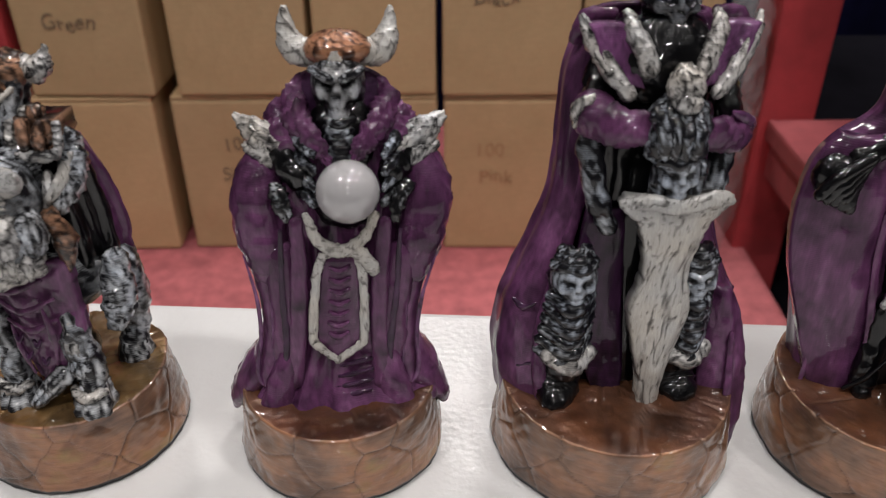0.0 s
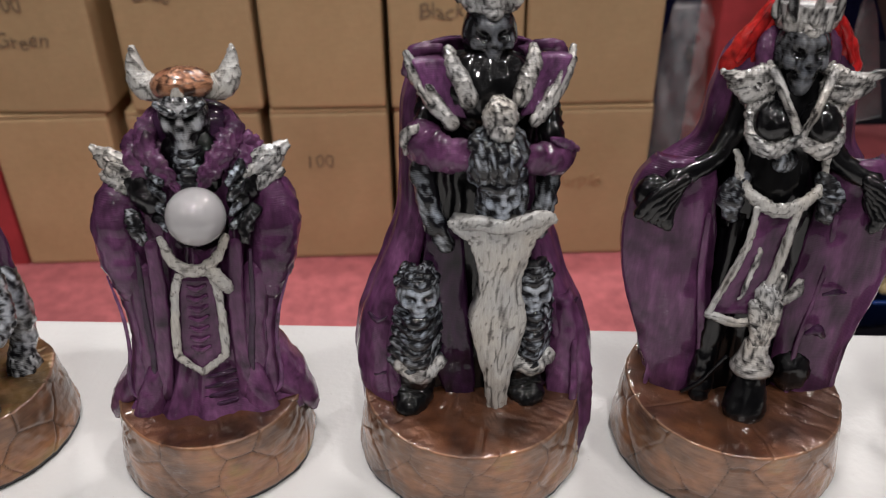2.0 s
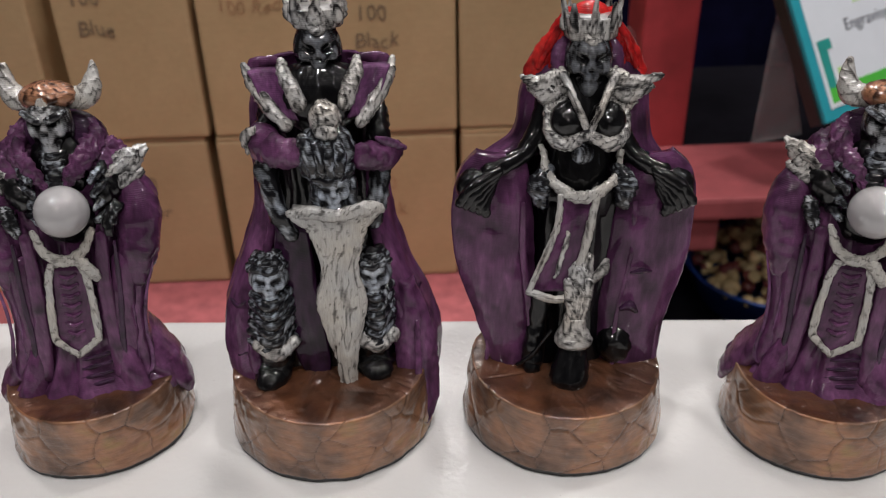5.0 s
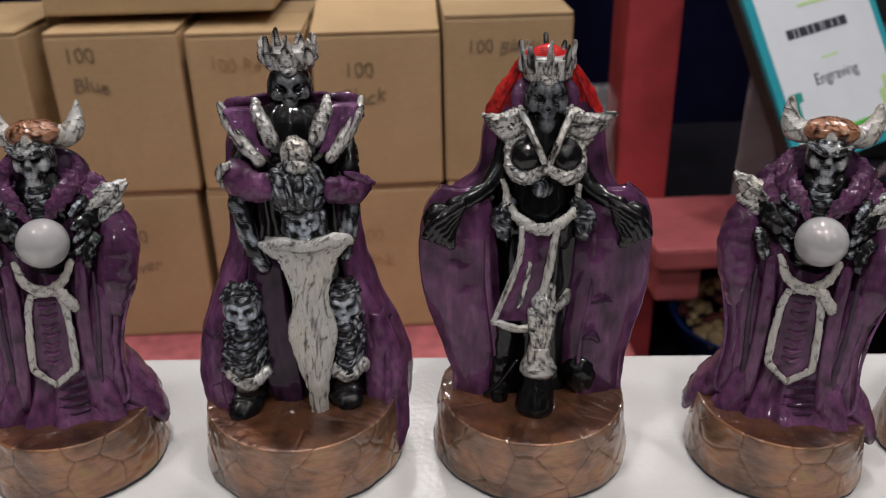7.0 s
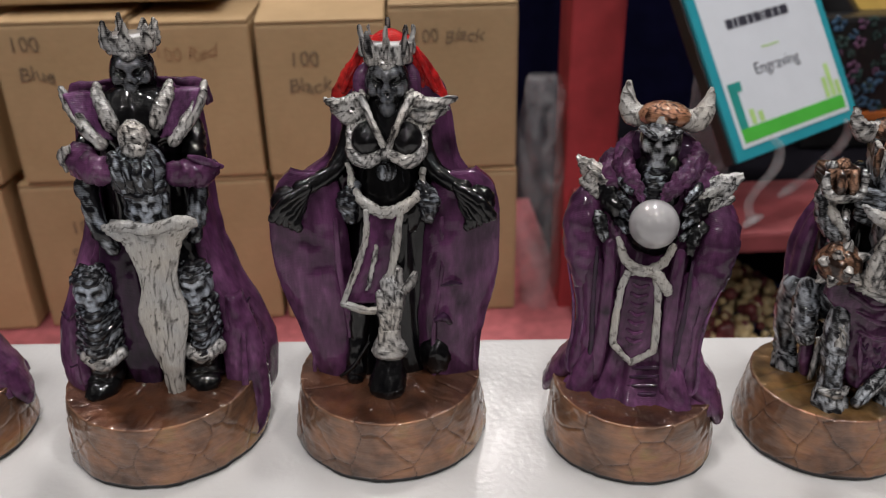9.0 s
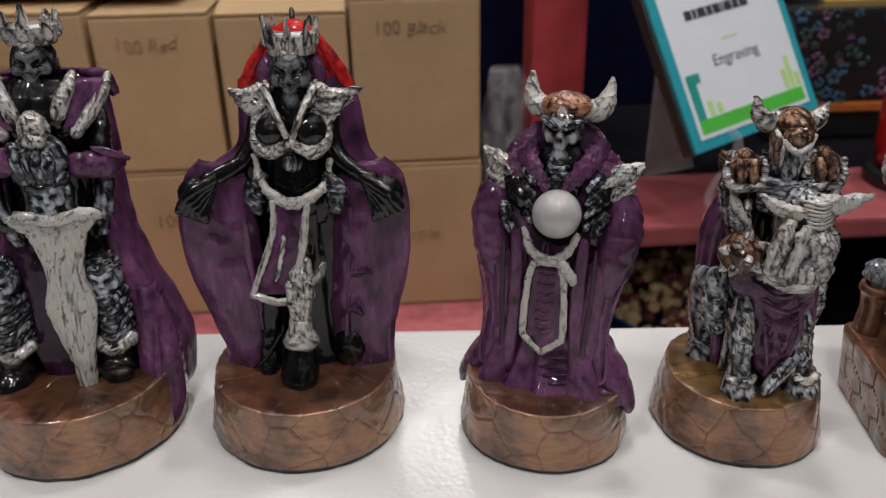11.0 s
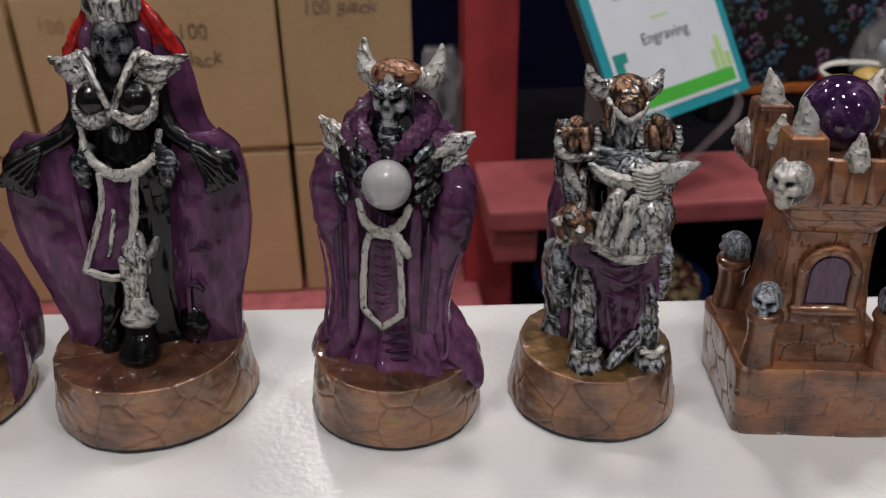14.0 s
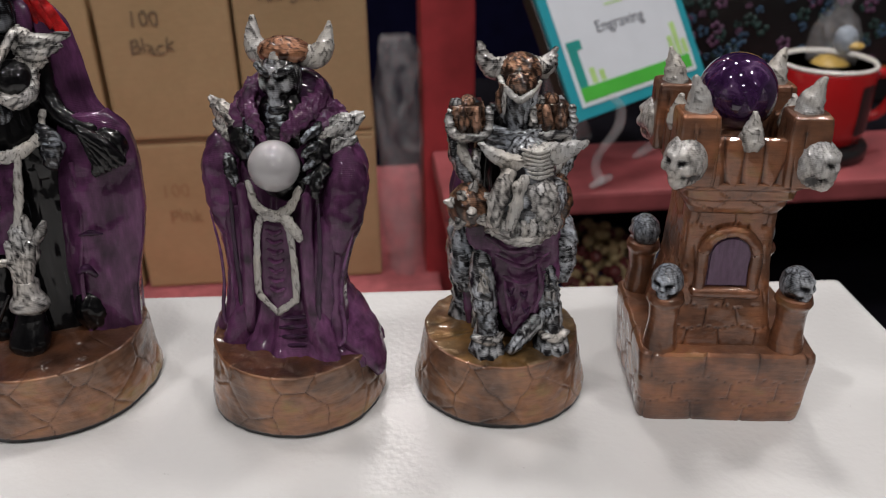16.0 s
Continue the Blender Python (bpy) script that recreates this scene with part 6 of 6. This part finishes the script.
# ---- things on the side shelf ----
# sign card in a clear easel; r and u span its face
sign = empty("engraving_sign", pose(0.4632, 0.6396, 0.6954, 0, 0, math.degrees(0.4338)) @ pose(0, 0, 0, 90 - math.degrees(0.5019)) @ pose(0, 0, 0, 0, 0, math.degrees(0.0984)))
tagged(sign, "white sign card with teal border propped on an easel", "sign")
W, H = 0.165, 0.215
part("backing", box_bm((-0.002, 0, -0.016), (W + 0.002, H, -0.004), 0.001), BLACK_PLASTIC, sign, "black backing board")
part("border", box_bm((0, 0, -0.004), (W, H, 0.0), 0.0006), TEAL, sign, "teal border card")
part("card", box_bm((0.010, 0.010, 0.0), (W - 0.010, H - 0.010, 0.0008)), PAPER, sign, "white printed card")
part("green_strip", box_bm((0.014, 0.014, 0.0008), (W - 0.014, 0.027, 0.0012)), GREEN, sign)
part("corner_bar", box_bm((0.014, 0.027, 0.0008), (0.024, 0.068, 0.0012)), DARK_TEAL, sign)
part("corner_bar", box_bm((0.014, 0.060, 0.0012), (0.030, 0.069, 0.0015)), DARK_TEAL, sign)
for gx, gh in ((0.030, 0.014), (0.040, 0.010), (0.130, 0.020), (0.138, 0.032), (0.146, 0.014)):
    part("leaf_print", box_bm((gx, 0.028, 0.0008), (gx + 0.006, 0.028 + gh, 0.0012), 0.0003), LEAF_PRINT, sign)
text_part("lettering", "Engraving", 0.0155, PRINT_INK, sign, pose(0.052, 0.070, 0.0009), 0.0002)
x = 0.036
for bw in (0.010, 0.006, 0.012, 0.008, 0.010, 0.004, 0.011, 0.009, 0.012):
    part("ink_bar", box_bm((x, 0.116, 0.0008), (x + bw - 0.0015, 0.125, 0.0012)), PRINT_INK, sign)
    x += bw
part("ink_bar", box_bm((0.060, 0.143, 0.0008), (0.105, 0.1455, 0.0012)), LEAF_PRINT, sign)
part("ink_bar", box_bm((0.070, 0.092, 0.0008), (0.092, 0.0935, 0.0012)), LEAF_PRINT, sign)

easel = empty("display_easel", pose(0.535, 0.70, SH2, 0, 0, 25))
tagged(easel, "clear acrylic display easel with curled feet", "easel")


def bar(path, rad, material, parent, name, flat=1.0):
    S = Sculpt([material])
    S.tube([(1000 * a, -1000 * b_, 1000 * c) for a, b_, c in path], [1000 * q for q in rad], material, 14, flat, 8, 0.0)
    return S.done(name, parent)


for hook_path in ([(-57, -26, 94), (-46, -28, 84), (-42, -26, 68), (-45, -22, 54), (-52, -16, 40), (-54, -11, 22), (-47, -12, 5)], [(45, -24, 92), (57, -20, 80), (60, -14, 64), (57, -6, 50), (51, 4, 35), (45, 14, 18), (40, 24, 5)]):
    bar([tuple(q / 1000 for q in p) for p in hook_path], [0.0026, 0.0042, 0.0050, 0.0044, 0.0040, 0.0042, 0.0054], ACRYLIC, easel, "hook")
    u, v, z = (q / 1000 for q in hook_path[-1])
    bar([(u - 0.014, v - 0.004, 0.0042), (u, v, 0.0048), (u + 0.016, v + 0.004, 0.0042)], [0.003, 0.0045, 0.003], ACRYLIC, easel, "foot")
bm = bmesh.new()
bm.faces.new([bm.verts.new(v) for v in ((-0.034, 0.098, 0.002), (0.030, 0.092, 0.002), (-0.012, 0.096, 0.11), (-0.030, 0.098, 0.14))])
r_ = bmesh.ops.extrude_face_region(bm, geom=bm.faces[:])
bmesh.ops.translate(bm, verts=[v for v in r_["geom"] if isinstance(v, bmesh.types.BMVert)], vec=(0, 0.004, 0))
part("back_plate", bm, ACRYLIC, easel)

# red mug with a toy duck in a clear bag
coaster = empty("round_stand", pose(0.741, 0.735, SH2))
tagged(coaster, "low round black stand under the red mug", "stand")
part("stand_body", lathe_bm([(0.050, 0.0), (0.054, 0.003), (0.054, 0.012), (0.050, 0.016), (0.001, 0.016)], 48), BLACK_PLASTIC, coaster, smooth=True)
mug = empty("red_mug", pose(0.741, 0.735, SH2 + 0.016))
tagged(mug, "glossy red mug with a black panel, holding a wrapped yellow toy", "mug")
part("mug_body", lathe_bm([(0.040, 0.0), (0.046, 0.004), (0.0485, 0.028), (0.0485, 0.074), (0.0475, 0.0765)], 48), MUG_RED, mug, smooth=True)
part("mug_rim", lathe_bm([(0.0478, 0.0765), (0.0487, 0.0785), (0.0465, 0.0805), (0.044, 0.0785), (0.043, 0.03), (0.001, 0.028)], 48), MUG_WHITE, mug, "white rim and inside", True)
bar([(0.046, -0.004, 0.064), (0.066, -0.006, 0.064), (0.074, -0.007, 0.045), (0.064, -0.006, 0.024), (0.046, -0.004, 0.018)], [0.0055] * 5, MUG_RED, mug, "handle", 0.8)
vs, fs = [], []
for i in range(9):
    a = math.radians(-72 + i * 3.2)
    for r0, z in ((0.0491, 0.014), (0.0491, 0.064)):
        vs.append((r0 * math.cos(a), r0 * math.sin(a), z))
for i in range(8):
    fs.append((2 * i, 2 * i + 2, 2 * i + 3, 2 * i + 1))
mesh_object("panel", vs, fs, [BLACK_PLASTIC], mug, None, "narrow black printed panel")
toy = empty("wrapped_toy", pose(0.744, 0.735, SH2 + 0.046))
tagged(toy, "small yellow toy with pale head in clear crinkled film", "toy")
Sx = Sculpt([YELLOW, PALE_TOY])
Sx.ball((0, 0, 29), (25, 24, 26), YELLOW, rough=0.5, freq=0.2)
Sx.ball((9, 4, 70), (11, 11, 14), PALE_TOY, rough=1.6, freq=0.3)
Sx.ball((15, 14, 66), (8, 6, 4), YELLOW)
Sx.done("toy_body", toy)
part("wrapping", lathe_bm([(0.022, 0.045), (0.026, 0.06), (0.024, 0.078), (0.018, 0.092), (0.008, 0.102), (0.012, 0.112)], 20), FILM, toy, "clear crinkled film", True)

# black lacquered stand with painted flowers and a round yellow-faced plate
dish = empty("round_wall_plate", pose(0.775, 0.93, 0.842, 78, 0, 0))
tagged(dish, "round black lacquered plate with a yellow face, leaning upright", "plate")
part("plate_rim", lathe_bm([(0.135, -0.012), (0.145, 0.0), (0.14, 0.012), (0.118, 0.016), (0.104, 0.006), (0.104, -0.012)], 64), BLACK_PLASTIC, dish, smooth=True)
part("plate_face", lathe_bm([(0.103, -0.008), (0.103, 0.002)], 64), YELLOW, dish, "plain yellow face")
trough = empty("flower_painted_box", pose(0.79, 0.875, SH2))
tagged(trough, "black lacquered box painted with small blue and mauve flowers", "box")
part("box_body", box_bm((-0.16, 0.0, 0.046), (0.25, 0.10, 0.155), 0.006), BLACK_PLASTIC, trough)
part("band", box_bm((-0.162, -0.003, 0.034), (0.252, 0.10, 0.045), 0.002), ORANGE, trough, "orange lacquer band")
part("foot_block", box_bm((-0.15, 0.004, 0.0), (0.24, 0.09, 0.033), 0.003), BLACK_PLASTIC, trough)
rng = random.Random(5)
fv = {}
for i in range(150):
    px, pz = rng.uniform(-0.155, 0.245), rng.uniform(0.05, 0.15)
    mt = rng.choice((PETAL_BLUE, PETAL_BLUE, PETAL_PINK, LEAF, LEAF))
    bm_ = fv.setdefault(mt.name, (mt, bmesh.new()))[1]
    rr_ = rng.uniform(0.0025, 0.0065)
    for k in range(5):
        a = k * 2 * math.pi / 5 + rng.random()
        mm_ = Matrix.Translation((px + rr_ * math.cos(a), -0.0015, pz + rr_ * math.sin(a))) @ Matrix.Diagonal((1, 0.4, 1, 1))
        bmesh.ops.create_icosphere(bm_, subdivisions=1, radius=rr_ * 0.62, matrix=mm_)
for mt, bm_ in fv.values():
    tagged(part("flower_paint", bm_, mt, trough), kind="stuff")

# blue dish of beads under the side shelf
bowl = empty("blue_dish", pose(0.525, 0.800, 0.412))
tagged(bowl, "shallow blue plastic dish on the low black board", "dish")
part("dish_wall", lathe_bm([(0.070, 0.0), (0.085, 0.004), (0.100, 0.045), (0.104, 0.047), (0.101, 0.049), (0.094, 0.043), (0.078, 0.008)], 56), BLUE_PLASTIC, bowl, smooth=True)
beads = {SHELL.name: (SHELL, bmesh.new()), SHELL_DARK.name: (SHELL_DARK, bmesh.new())}
for i in range(420):
    a, q = rng.uniform(0, 2 * math.pi), 0.092 * math.sqrt(rng.random())
    zz = 0.036 + (0.052 * (1 - (q / 0.092) ** 2)) * rng.random() ** 0.5 + 0.006
    mt = rng.choice((SHELL.name, SHELL.name, SHELL_DARK.name))
    bmesh.ops.create_icosphere(beads[mt][1], subdivisions=2, radius=rng.uniform(0.004, 0.0085), matrix=Matrix.Translation((q * math.cos(a), q * math.sin(a), zz)))
heap = empty("bead_heap", pose(0.525, 0.800, 0.412))
tagged(heap, "heap of cream and wine-red polished beads in the blue dish", "beads")
for mt, bm_ in beads.values():
    tagged(part("bead_fill", bm_, mt, heap, smooth=True), kind="stuff")
